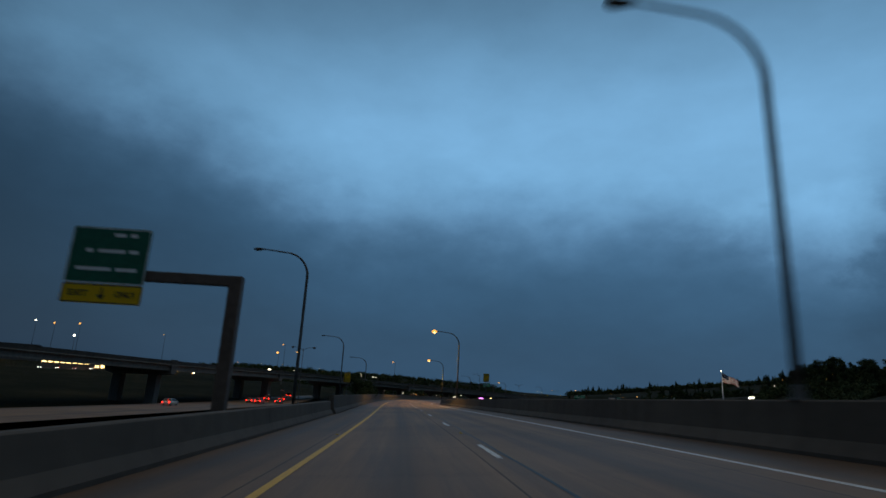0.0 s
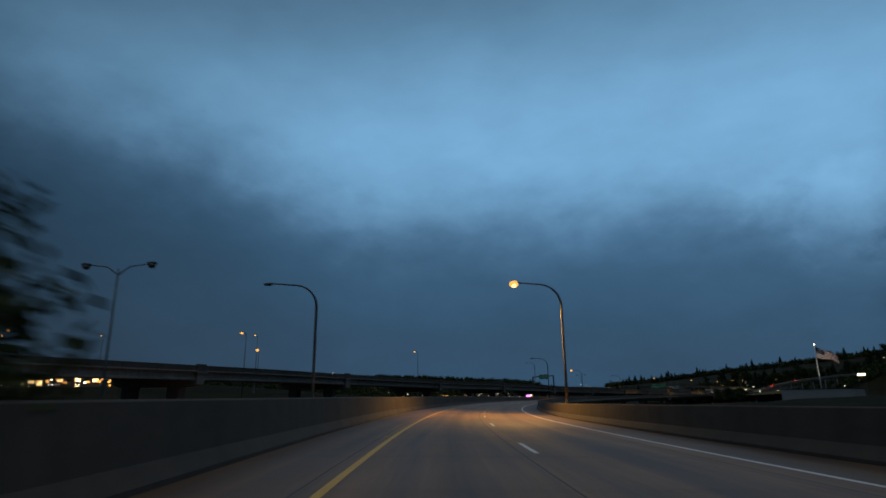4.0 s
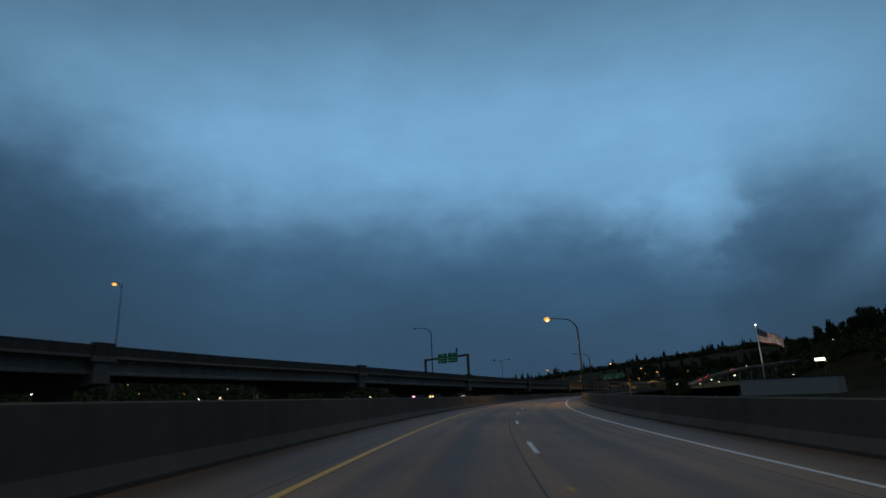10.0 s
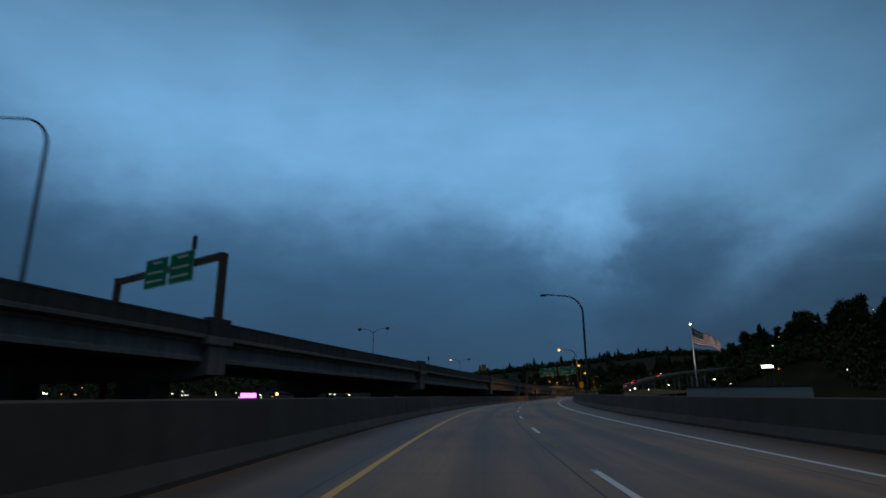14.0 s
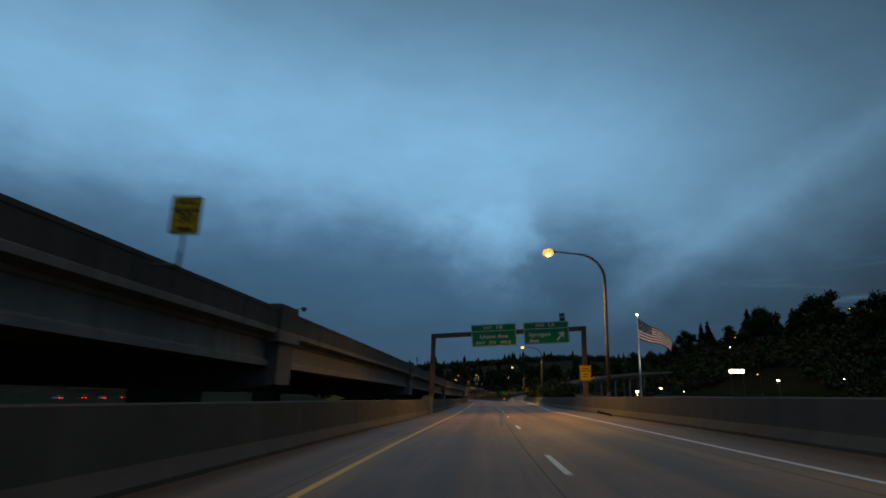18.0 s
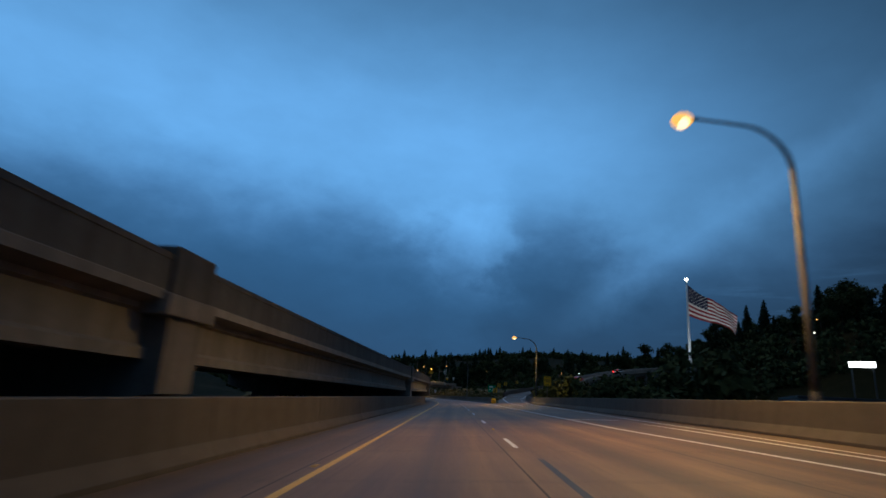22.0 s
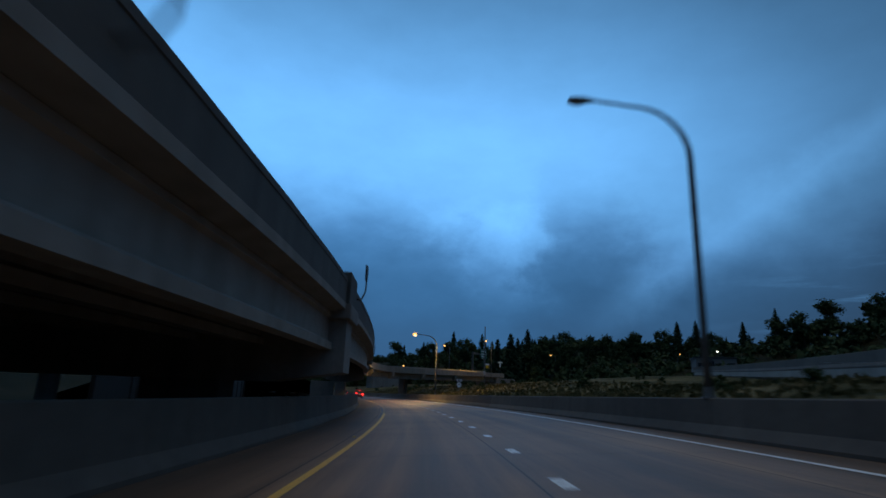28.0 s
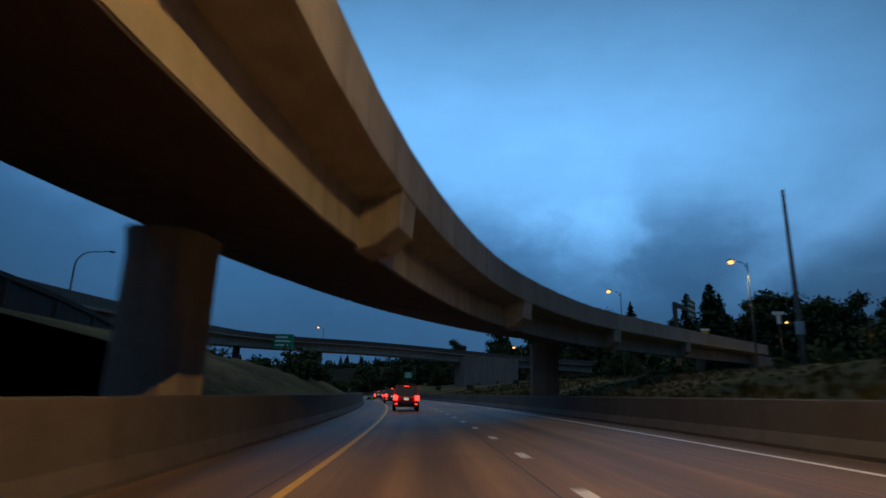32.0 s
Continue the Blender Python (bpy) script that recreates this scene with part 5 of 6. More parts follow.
# cantilever sign and street-name signs on the bank past the ramp bridge
cb = thing("cantilever_sign", "green guide sign on a grey steel cantilever above the bank", "road sign", pose(-152.7, 794.0, 9.0, 0, 0, 65))
bm = bmesh.new()
box(bm, -0.26, 0.26, -0.26, 0.26, -9, 5.3, None, 0.04)
part("post", bm, PARA, cb)
bm = bmesh.new()
loft(bm, [[(x, y, z) for y, z in ((-0.2, 5.3), (-0.2, 5.3 - w), (0.2, 5.3 - w), (0.2, 5.3))] for x, w in ((0.2, 0.6), (9.5, 0.35))])
part("arm", bm, PARA, cb)
sg = panel("sign_panel", 4.4, 2.8, cb, pose(7.2, -0.3, 5.2), DULL_GREEN, SIGN_WHITE)
bars(sg, pose(0, 0, 0), [(0, 0.8, 3.2), (0, 0, 3.8), (-0.4, -0.8, 2.6)], SIGN_WHITE, 0.3)
for i, (x, y, z) in enumerate(((-145.0, 778.1, 10.2), (-148.2, 798.4, 10.7))):
    ns = thing("street_sign", "white street sign plates on a thin post", "road sign", pose(x, y, z, 0, 0, 8), group="street signs on the bank")
    bm = bmesh.new()
    tube(bm, [(0, 0.04, min(ground_z(x, y), 6.0) - z - 0.5), (0, 0.04, 0.3)], [0.04, 0.04], 8)
    part("post", bm, STEEL, ns)
    panel("name_plate", 1.25, 0.34, ns, pose(0, 0, 0.32), SIGN_WHITE, None, 0.04, 0.02)
    panel("lower_plate", 0.42 if i == 0 else 0.9, 0.95, ns, pose(0, 0, -0.36), SIGN_WHITE if i == 0 else SIGN_YELLOW, None, 0.04, 0.02)

# crash cushion at the gore
cu = thing("crash_cushion", "grey steel crash cushion with a yellow and black nose", "crash cushion", facing(625.8, 9.9, 0))
bm = bmesh.new()
box(bm, -0.38, 0.38, 0.05, 0.5, 0.12, 0.92, None, 0.12)
part("nose", bm, SIGN_YELLOW, cu, "yellow nose with black chevrons")
for sg_ in (-1, 1):
    for z in (0.3, 0.55, 0.8):
        bm = bmesh.new()
        loft(bm, [[Vector((x, -0.0 + 0.045, z + dz - 0.10)) for x, dz in ((0, 0.10), (sg_ * 0.32, -0.06), (sg_ * 0.32, 0.04), (0, 0.2))], [Vector((x, 0.055, z + dz - 0.10)) for x, dz in ((0, 0.10), (sg_ * 0.32, -0.06), (sg_ * 0.32, 0.04), (0, 0.2))]])
        if z < 0.8:
            part("chevron", bm, SIGN_BLACK, cu)
        else:
            bm.free()
for k in range(6):
    bm = bmesh.new()
    box(bm, -0.36, 0.36, 0.55 + k * 0.8, 1.25 + k * 0.8, 0.18, 0.80, None, 0.03)
    part("bay", bm, STEEL, cu)

# turn warning with its beacon on the viaduct, carried by a bent arm
pv = via_at(664.5)
dw = thing("turn_warning_sign", "yellow diamond turn sign with a lit amber beacon on the viaduct", "road sign", pose(pv.x, pv.y, pv.z, 0, 0, math.degrees(heading(664))))
bm = bmesh.new()
tube(bm, [(-0.05, 0, -0.5), (0.25, 0, -0.45), (0.45, 0, -0.1), (0.5, 0, 0.6), (0.5, 0.05, 2.6)], [0.05, 0.05, 0.05, 0.045, 0.04], 8)
part("bent_arm", bm, STEEL, dw, "", True)
dp = panel("diamond_panel", 0.86, 0.86, dw, pose(0.5, 0, 1.75, 0, 45, 0), SIGN_YELLOW, SIGN_BLACK, 0.05, 0.02)
bm = bmesh.new()
loft(bm, [[Vector((x, y, z)) for x, z in ((-0.12, -0.25), (-0.03, -0.25), (-0.03, 0.0), (0.06, 0.09), (0.12, 0.09), (0.12, 0.0), (0.3, 0.14), (0.12, 0.28), (0.12, 0.19), (0.03, 0.19), (-0.12, 0.04))] for y in (-0.006, -0.003)])
ar = part("arrow", bm, SIGN_BLACK, dp)
ar.matrix_basis = pose(0, 0, 0, 0, -45, 0)
sp = panel("speed_plate", 0.36, 0.36, dw, pose(0.5, 0, 0.95), SIGN_YELLOW, SIGN_BLACK, 0.04, 0.02)
bars(sp, pose(0, 0, 0), [(0, 0.03, 0.2)], SIGN_BLACK, 0.1)
bm = bmesh.new()
bmesh.ops.create_uvsphere(bm, u_segments=10, v_segments=8, radius=0.15, matrix=Matrix.Translation((0.5, -0.02, 2.62)))
part("beacon", bm, AMBER_ON, dw, "lit amber beacon", True)

# small dark signs over the pilasters
for s in (410, 494, 588, 681, 734):
    pv = via_at(min(s + 1.2, 733))
    ob = thing("parapet_sign", "small dark sign on a bent arm over the viaduct pilaster", "road sign", pose(pv.x, pv.y, pv.z, 0, 0, math.degrees(heading(s))), group="signs on the viaduct pilasters")
    bm = bmesh.new()
    tube(bm, [(0.0, 0, -0.45), (0.28, 0, -0.42), (0.42, 0, -0.1), (0.45, 0, 0.9)], [0.035] * 4, 8)
    part("bent_arm", bm, STEEL, ob, "", True)
    bm = bmesh.new()
    box(bm, 0.38, 0.46, -0.22, 0.24, 0.35, 0.95, None, 0.02)
    part("sign_panel", bm, DARK, ob)


# ---------------- flag ----------------
flag = thing("flagpole", "tall white flagpole with a large striped flag in the breeze", "flagpole", pose(-75.2, 657.8, 0))
bm = bmesh.new()
FZ = ground_z(-75.2, 657.8)
tube(bm, [(0, 0, FZ - 0.5), (0, 0, 20), (0, 0, 41.2)], [0.55, 0.42, 0.22], 14)
part("pole", bm, SIGN_WHITE, flag, "", True)
bm = bmesh.new()
bmesh.ops.create_uvsphere(bm, u_segments=10, v_segments=8, radius=0.55, matrix=Matrix.Translation((0, 0, 41.6)))
part("finial_lamp", bm, LAMP_WHITE, flag, "lit globe at the top", True)
FLAG_RED = plain("flag_red", (0.24, 0.012, 0.010), 0.8)
FLAG_WHITE = plain("flag_white", (0.72, 0.70, 0.62), 0.8)
FLAG_BLUE = plain("flag_blue", (0.008, 0.012, 0.045), 0.8)
FW, FH = 16.5, 9.8


def cloth(u, v):
    """A place on the flag: u along the fly, v down the hoist, 0 to 1."""
    x = 0.4 + u * FW * 0.92
    fold = math.sin(u * 10.5 + v * 2.2) * (0.25 + u) + 0.4 * math.sin(u * 23 - v * 3.0) * u
    return Vector((x * 0.97, x * 0.06 + 1.0 * fold, 39.9 - v * FH * (1 - 0.46 * u) - u * 8.8 - 1.3 * u * math.sin(u * 6.5 + v * 0.8)))


def cloth_patch(name, u0, u1, v0, v1, material, n=14, lift=0.0):
    bm = bmesh.new()
    rows = [[cloth(u0 + (u1 - u0) * i / n, v0 + (v1 - v0) * j / 2) + Vector((0, -lift, 0)) for j in range(3)] for i in range(n + 1)]
    loft(bm, rows, False, False)
    return part(name, bm, material, flag, "", True)


for k in range(13):
    cloth_patch("stripe", 0.4 if k < 7 else 0.0, 1.0, k / 13, (k + 1) / 13, FLAG_RED if k % 2 == 0 else FLAG_WHITE)
cloth_patch("canton", 0.0, 0.4, 0.0, 7 / 13, FLAG_BLUE)
for r in range(9):
    for c in range(6 - r % 2):
        u, v = (c + 0.5 + 0.5 * (r % 2)) / 6 * 0.4, (r + 0.5) / 9 * 7 / 13
        bm = bmesh.new()
        p = cloth(u, v) + Vector((0.0, -0.06, 0))
        a, b = cloth(u + 0.01, v) - cloth(u, v), cloth(u, v + 0.01) - cloth(u, v)
        a.normalize(), b.normalize()
        bm.faces.new([bm.verts.new(p + (a * math.cos(q * math.pi / 5) + b * math.sin(q * math.pi / 5)) * (0.24 if q % 2 else 0.10)) for q in range(10)])
        part("star", bm, FLAG_WHITE, flag)
for x, y in ((-80, 645), (-70, 645)):
    li = bpy.data.lights.new("flag_floodlight", "SPOT")
    li.energy, li.color, li.spot_size, li.spot_blend, li.shadow_soft_size = 10500, (1.0, 0.93, 0.80), radians(44), 0.5, 0.3
    new("flag_floodlight", li).matrix_basis = look((x, y, 3.5), (-68, 658, 33))

# ---------------- vehicles ----------------
PAINT_RED = plain("dark_red_car_paint", (0.60, 0.030, 0.018), 0.30, 0.1, 0.06)
PAINT_WHITE = plain("white_car_paint", (0.62, 0.62, 0.60), 0.3, 0.0, 0.04)
PAINT_GREY = plain("grey_car_paint", (0.10, 0.10, 0.11), 0.3, 0.4, 0.06)
GLASS = Mat("tinted_glass", (0.012, 0.013, 0.015), 0.08)
HEAD_ON = glow("headlight_lens", (1.0, 0.92, 0.75), 8)
TYRE = plain("tyre_rubber", (0.02, 0.02, 0.02), 0.85)


def car(label, m, paint, suv=False, lights_on=True, group=""):
    """A car seen mainly from behind; y points the way that it drives."""
    ob = thing("suv" if suv else "car", label, "car", m, group=group)
    L, W, H = (4.5, 1.82, 1.70) if suv else (4.6, 1.80, 1.43)
    belt = 0.98 if suv else 0.90
    hw = W / 2

    def ring(y, w, z0, z1):
        return [Vector((x * w, y, z)) for x, z in ((-1, z0 + 0.12), (-0.95, z0), (0.95, z0), (1, z0 + 0.12), (1.0, (z0 + z1) / 2), (0.95, z1), (-0.95, z1), (-1.0, (z0 + z1) / 2))]
    bm = bmesh.new()
    loft(bm, [ring(-L / 2, hw * 0.90, 0.38, belt - 0.10), ring(-L / 2 + 0.12, hw * 0.97, 0.30, belt), ring(-L * 0.2, hw, 0.24, belt + 0.02), ring(L * 0.22, hw, 0.24, belt), ring(L / 2 - 0.35, hw * 0.95, 0.28, belt - 0.16), ring(L / 2, hw * 0.82, 0.36, belt - 0.30)])
    part("body", bm, paint, ob, "", True)
    yr = -L / 2 + (0.10 if suv else 0.62)
    bm = bmesh.new()

    def cab(y, w, z):
        return [Vector((-w, y, z)), Vector((w, y, z))]
    base = [Vector((x, y, belt)) for x, y in ((-hw * 0.92, yr), (hw * 0.92, yr), (hw * 0.92, L * 0.24), (-hw * 0.92, L * 0.24))]
    top = [Vector((x, y, H - 0.03)) for x, y in ((-hw * 0.74, yr + 0.42), (hw * 0.74, yr + 0.42), (hw * 0.74, L * 0.06), (-hw * 0.74, L * 0.06))]
    loft(bm, [base, top])
    part("cabin_glass", bm, GLASS, ob)
    bm = bmesh.new()
    loft(bm, [[p + Vector((0, 0, 0.001)) for p in top], [p * 1.0 + Vector((0, 0, 0.05)) for p in top]])
    for sx in (-1, 1):                                 # pillars
        for b, t in ((base[0], top[0]), (base[2], top[2])):
            tube(bm, [Vector((sx * abs(b.x), b.y, b.z)), Vector((sx * abs(t.x), t.y, t.z + 0.02))], [0.05, 0.045], 6)
    part("roof", bm, paint, ob)
    if suv:
        for sx in (-1, 1):
            bm = bmesh.new()
            tube(bm, [(sx * hw * 0.66, yr + 0.5, H + 0.02), (sx * hw * 0.66, yr + 0.6, H + 0.08), (sx * hw * 0.66, L * 0.02, H + 0.08), (sx * hw * 0.66, L * 0.06, H + 0.02)], [0.018] * 4, 6)
            part("roof_rail", bm, DARK, ob)
    bm = bmesh.new()
    box(bm, -hw * 0.93, hw * 0.93, -L / 2 - 0.06, -L / 2 + 0.15, 0.36, 0.60, None, 0.05)
    part("bumper", bm, DARK if suv else paint, ob)
    for sx in (-1, 1):
        bm = bmesh.new()
        x = sx * hw * 0.80
        z = belt - 0.10 if suv else belt - 0.16
        box(bm, x - 0.15, x + 0.15, -L / 2 - 0.03, -L / 2 + 0.10, z - 0.17, z + 0.17, None, 0.03)
        part("tail_light", bm, RED_ON if lights_on else RED_DIM, ob, "lit red tail light")
        # bumper reflector is made to glow, a painted reflection
        bm = bmesh.new()
        box(bm, sx * hw * 0.74 - 0.10, sx * hw * 0.74 + 0.10, -L / 2 - 0.075, -L / 2 - 0.05, 0.44, 0.52, None, 0.01)
        part("reflector", bm, RED_DIM, ob)
        bm = bmesh.new()
        box(bm, sx * hw - 0.02 if sx > 0 else -hw - 0.16, hw + 0.16 if sx > 0 else -hw + 0.02, L * 0.14, L * 0.20, belt + 0.02, belt + 0.16, None, 0.03)
        part("mirror", bm, paint, ob)
    for sx in (-1, 1):
        bm = bmesh.new()
        box(bm, sx * hw * 0.62 - 0.16, sx * hw * 0.62 + 0.16, L / 2 - 0.10, L / 2 + 0.02, belt - 0.42, belt - 0.28, None, 0.03)
        part("headlight", bm, HEAD_ON if lights_on else GLASS, ob, "lit headlight")
    bm = bmesh.new()
    box(bm, -0.15, 0.15, -L / 2 - 0.012, -L / 2 + 0.03, 0.74, 0.89, None, 0.01)
    # the plate lamp's light is put into the plate as a glow
    pl = part("number_plate", bm, glow("self_lit_plate", (1.0, 0.85, 0.5), 0.5) if lights_on else SIGN_WHITE, ob, "number plate, glowing itself when the lights are on")
    bm = bmesh.new()
    box(bm, -0.11, 0.11, -L / 2 - 0.018, -L / 2 - 0.013, 0.79, 0.84)
    part("text_bar", bm, SIGN_BLACK, pl)
    bm = bmesh.new()
    box(bm, -0.16, 0.16, yr + 0.36, yr + 0.42, H - 0.08, H - 0.03, None, 0.01)
    part("brake_light", bm, RED_DIM, ob)
    for sx in (-1, 1):
        for y in (-L * 0.30, L * 0.30):
            bm = bmesh.new()
            tube(bm, [(sx * (hw - 0.22), y, 0.33), (sx * (hw - 0.20), y, 0.33), (sx * (hw - 0.03), y, 0.33), (sx * (hw - 0.01), y, 0.33)], [0.28, 0.33, 0.33, 0.28], 18)
            ty = part("wheel", bm, TYRE, ob)
            bm = bmesh.new()
            tube(bm, [(sx * (hw - 0.05), y, 0.33), (sx * (hw + 0.004), y, 0.33)], [0.21, 0.18], 12)
            part("rim", bm, ALU, ty)
    return ob


for i, col in ((5, PAINT_GREY), (8, PAINT_RED), (17, PAINT_WHITE)):
    p, q = offset_line(up_pts, 2.4, 0.87)[i:i + 2]
    d = (q - p).normalized()
    car("car with lit tail lights climbing the ramp bridge", pose(p.x, p.y, p.z, math.degrees(math.asin(d.z)), 0, math.degrees(math.atan2(-d.x, d.y))), col, i == 8, True, "cars on the uphill ramp")
car("dark red suv with glowing tail lights in its lane", facing(794, 1.3, 0.012), PAINT_RED, True)
car("dark suv with lit tail lights following the traffic", facing(822, 0.9, 0.012), PAINT_GREY, True)
for s, d in ((794, 1.3), (842, 1.6)):
    for x in (-0.56, 0.56):
        li = bpy.data.lights.new("headlight_beam", "SPOT")
        li.energy, li.color, li.spot_size, li.spot_blend, li.shadow_soft_size = 260, (1.0, 0.90, 0.72), radians(46), 0.7, 0.06
        new("headlight_beam", li).matrix_basis = look(facing(s, d, 0.012) @ Vector((x, 2.36, 0.62)), facing(s, d, 0.012) @ Vector((x * 1.6, 26, -0.3)))
car("white sedan with lit tail lights in the bend", facing(842, 1.6, 0.012), PAINT_WHITE)
car("grey sedan with lit tail lights far along", facing(866, 1.8, 0.012), PAINT_GREY)
for i, (u, side, col) in enumerate(((38, 4, PAINT_WHITE), (46, -3, PAINT_RED), (47, 1, PAINT_GREY), (48, -6, PAINT_GREY), (51, 1, PAINT_GREY), (52, -3, PAINT_RED), (53, 3, PAINT_GREY), (60, 1, PAINT_RED), (67, 4, PAINT_WHITE), (75, 1, PAINT_GREY), (84, 4, PAINT_WHITE))):
    p, q = low[u], low[u + 1]
    d = (q - p).normalized()
    c = p + Vector((-d.y, d.x, 0)) * side
    car("car with lit tail lights on the lower road", pose(c.x, c.y, c.z + 0.01, 0, 0, math.degrees(math.atan2(-d.x, d.y))), col, i % 3 == 1, True, "cars on the lower road")


# ---------------- trees ----------------
def card_mesh(name, centres, sizes, normals, rng):
    """Many small four-cornered leaves in one mesh."""
    n = len(centres)
    up = rng.normal(size=(n, 3))
    a = np.cross(normals, up)
    a /= np.linalg.norm(a, axis=1)[:, None] + 1e-9
    b = np.cross(normals, a)
    b /= np.linalg.norm(b, axis=1)[:, None] + 1e-9
    a *= sizes[:, None]
    b *= sizes[:, None] * 0.6
    vs = np.stack([centres - a, centres - b * 0.9, centres + a, centres + b], 1).reshape(-1, 3)
    me = bpy.data.meshes.new(name)
    me.from_pydata(vs.tolist(), [], [(4 * i, 4 * i + 1, 4 * i + 2, 4 * i + 3) for i in range(n)])
    return me


def tree_thing(name, label, category, trunk_bm, leaves, material):
    ob = thing(name, label, category)
    part("trunk", trunk_bm, BARK, ob, "", True)
    leaves.materials.append(material.m)
    cr = new("crown", leaves)
    cr.parent = ob
    return ob


def conifer(seed, h, spread):
    rng = np.random.default_rng(seed)
    bm = bmesh.new()
    tube(bm, [(0, 0, -1.5), (0, 0, h * 0.5), (0, 0, h)], [h * 0.018, h * 0.011, 0.03], 7)
    cs, sz, nm = [], [], []
    levels = int(h * 2.2)
    for k in range(levels):
        f = k / levels
        z = h * (0.07 + 0.93 * f)
        reach = spread * (1 - f) ** 0.8 * rng.uniform(0.7, 1.12) + 0.15
        for j in range(9):
            a = 2 * math.pi * j / 9 + rng.uniform(-0.5, 0.5)
            ln = reach * rng.uniform(0.6, 1.1)
            if j < 2 and k % 3 == 0:
                tube(bm, [(0, 0, z), (ln * 0.9 * math.cos(a), ln * 0.9 * math.sin(a), z - 0.3 * ln)], [0.05, 0.015], 4)
            n = 2 + int(ln * 1.5)
            for q in range(n):
                r = ln * (q + 0.6) / n
                cs.append((r * math.cos(a), r * math.sin(a), z - 0.32 * r + rng.normal() * 0.15))
                sz.append(rng.uniform(0.35, 0.60) * (0.65 + 0.35 * (1 - f)) + 0.06 * ln)
                nm.append((rng.normal() * 0.9, rng.normal() * 0.9, 0.7))
    return tree_thing("conifer", "tall dark conifer on the ridge", "tree", bm, card_mesh("crown", np.array(cs), np.array(sz), np.array(nm), rng), CONIFER)


def crown_leaves(rng, blobs, count, leaf):
    """Leaves over and inside a handful of clumps."""
    cs, sz, nm = [], [], []
    for i in range(count):
        c, r = blobs[int(rng.integers(len(blobs)))]
        d = rng.normal(size=3)
        d /= np.linalg.norm(d)
        deep = rng.random() < 0.3
        cs.append(c + d * r * (rng.uniform(0.1, 0.6) if deep else rng.uniform(0.6, 1.15)) * [1, 1, 0.85])
        sz.append(leaf * rng.uniform(0.6, 1.3) * (1.6 if deep else 1.0))
        nm.append(d + rng.normal(size=3) * 0.6)
    return np.array(cs), np.array(sz), np.array(nm)


def broadleaf(seed, h, wide, name="broadleaf_tree", label="dark broadleaved tree with an uneven crown", stem=0.22, count=2400, leaf=0.40, low=0.0):
    rng = np.random.default_rng(seed)
    bm = bmesh.new()
    tube(bm, [(0, 0, -1.5), (0.05, 0, h * stem), (0.1, 0.1, h * 0.72)], [h * 0.03, h * 0.02, h * 0.006], 8)
    blobs = []
    for k in range(13):
        a, r = rng.uniform(0, 2 * math.pi), wide * rng.uniform(0.1, 0.72)
        c = np.array([r * math.cos(a), r * math.sin(a), h * rng.uniform(stem + 0.05, 0.88 - 0.25 * r / wide)])
        blobs.append((c, wide * rng.uniform(0.28, 0.50)))
        tube(bm, [(0.05, 0, h * stem * rng.uniform(0.7, 1.1)), tuple(c * [0.55, 0.55, 0.92]), tuple(c)], [h * 0.012, h * 0.007, 0.02], 5)
    return tree_thing(name, label, "tree", bm, card_mesh("crown", *crown_leaves(rng, blobs, count, leaf), rng), LEAVES)


CONIFERS = [conifer(k, h, w) for k, (h, w) in enumerate(((15, 4.9), (18, 5.6), (12, 4.6), (19, 5.2)))]
BROADS = [broadleaf(20 + k, h, w) for k, (h, w) in enumerate(((11, 4.8), (13.5, 5.8), (9, 4.4)))]
rng = random.Random(5)
placed = {}


def plant(src, x, y, scale, z=None):
    gz = ground_z(x, y) if z is None else z
    m = pose(x, y, gz, 0, 0, rng.uniform(0, 360)) @ Matrix.Diagonal((scale * rng.uniform(0.85, 1.15), scale * rng.uniform(0.85, 1.15), scale, 1))
    if src.name in placed:
        ob = copy_thing(src, Matrix())
    else:
        placed[src.name], ob = True, src
    ob.matrix_basis = m
    return ob


def yard(x, y):
    """The open lot round the flagpole and below the uphill ramp."""
    return x < -18 and y < 690 - 0.35 * (x + 140) and x > -140


az = -116.0
while az < 27:
    r0, z0 = ridge(az)
    for k in range(2 if az < -45 else 3):
        r = r0 * (0.87 + 0.11 * k) + rng.uniform(-9, 9)
        a = radians(az + rng.uniform(-0.9, 0.9))
        x, y = HUB.x - r * math.sin(a), HUB.y + r * math.cos(a)
        src = rng.choice(CONIFERS) if rng.random() < (0.26 if az > -50 else 0.08) else rng.choice(BROADS)
        if yard(x, y):
            continue
        plant(src, x, y, rng.uniform(0.5, 1.0) if src in CONIFERS else rng.uniform(0.65, 1.45))
    az += 480.0 / r0 * rng.uniform(0.7, 1.3)
# closed woodland over the slopes between the single trees
wood = np.random.default_rng(12)
clumps = []
for k in range(4800):
    a = wood.uniform(-116, 128)
    r0, z0 = ridge(a)
    r = r0 * wood.uniform(0.60, 1.06)
    x, y = HUB.x - r * math.sin(radians(a)), HUB.y + r * math.cos(radians(a))
    rad = wood.uniform(1.6, 3.6)
    if yard(x, y) or 28 < a < 46:
        continue
    clumps.append((np.array([x, y, ground_z(x, y) + rad * wood.uniform(0.2, 0.9)]), rad))
me = card_mesh("woodland", *crown_leaves(wood, clumps, 130000, 0.9), wood)
me.materials.append(LEAVES.m)
tagged(new("woodland", me), "dense dark woodland covering the hillside", "woodland", kind="stuff")
# woods on the higher hills far behind, with single conifers standing out of them
clumps = []
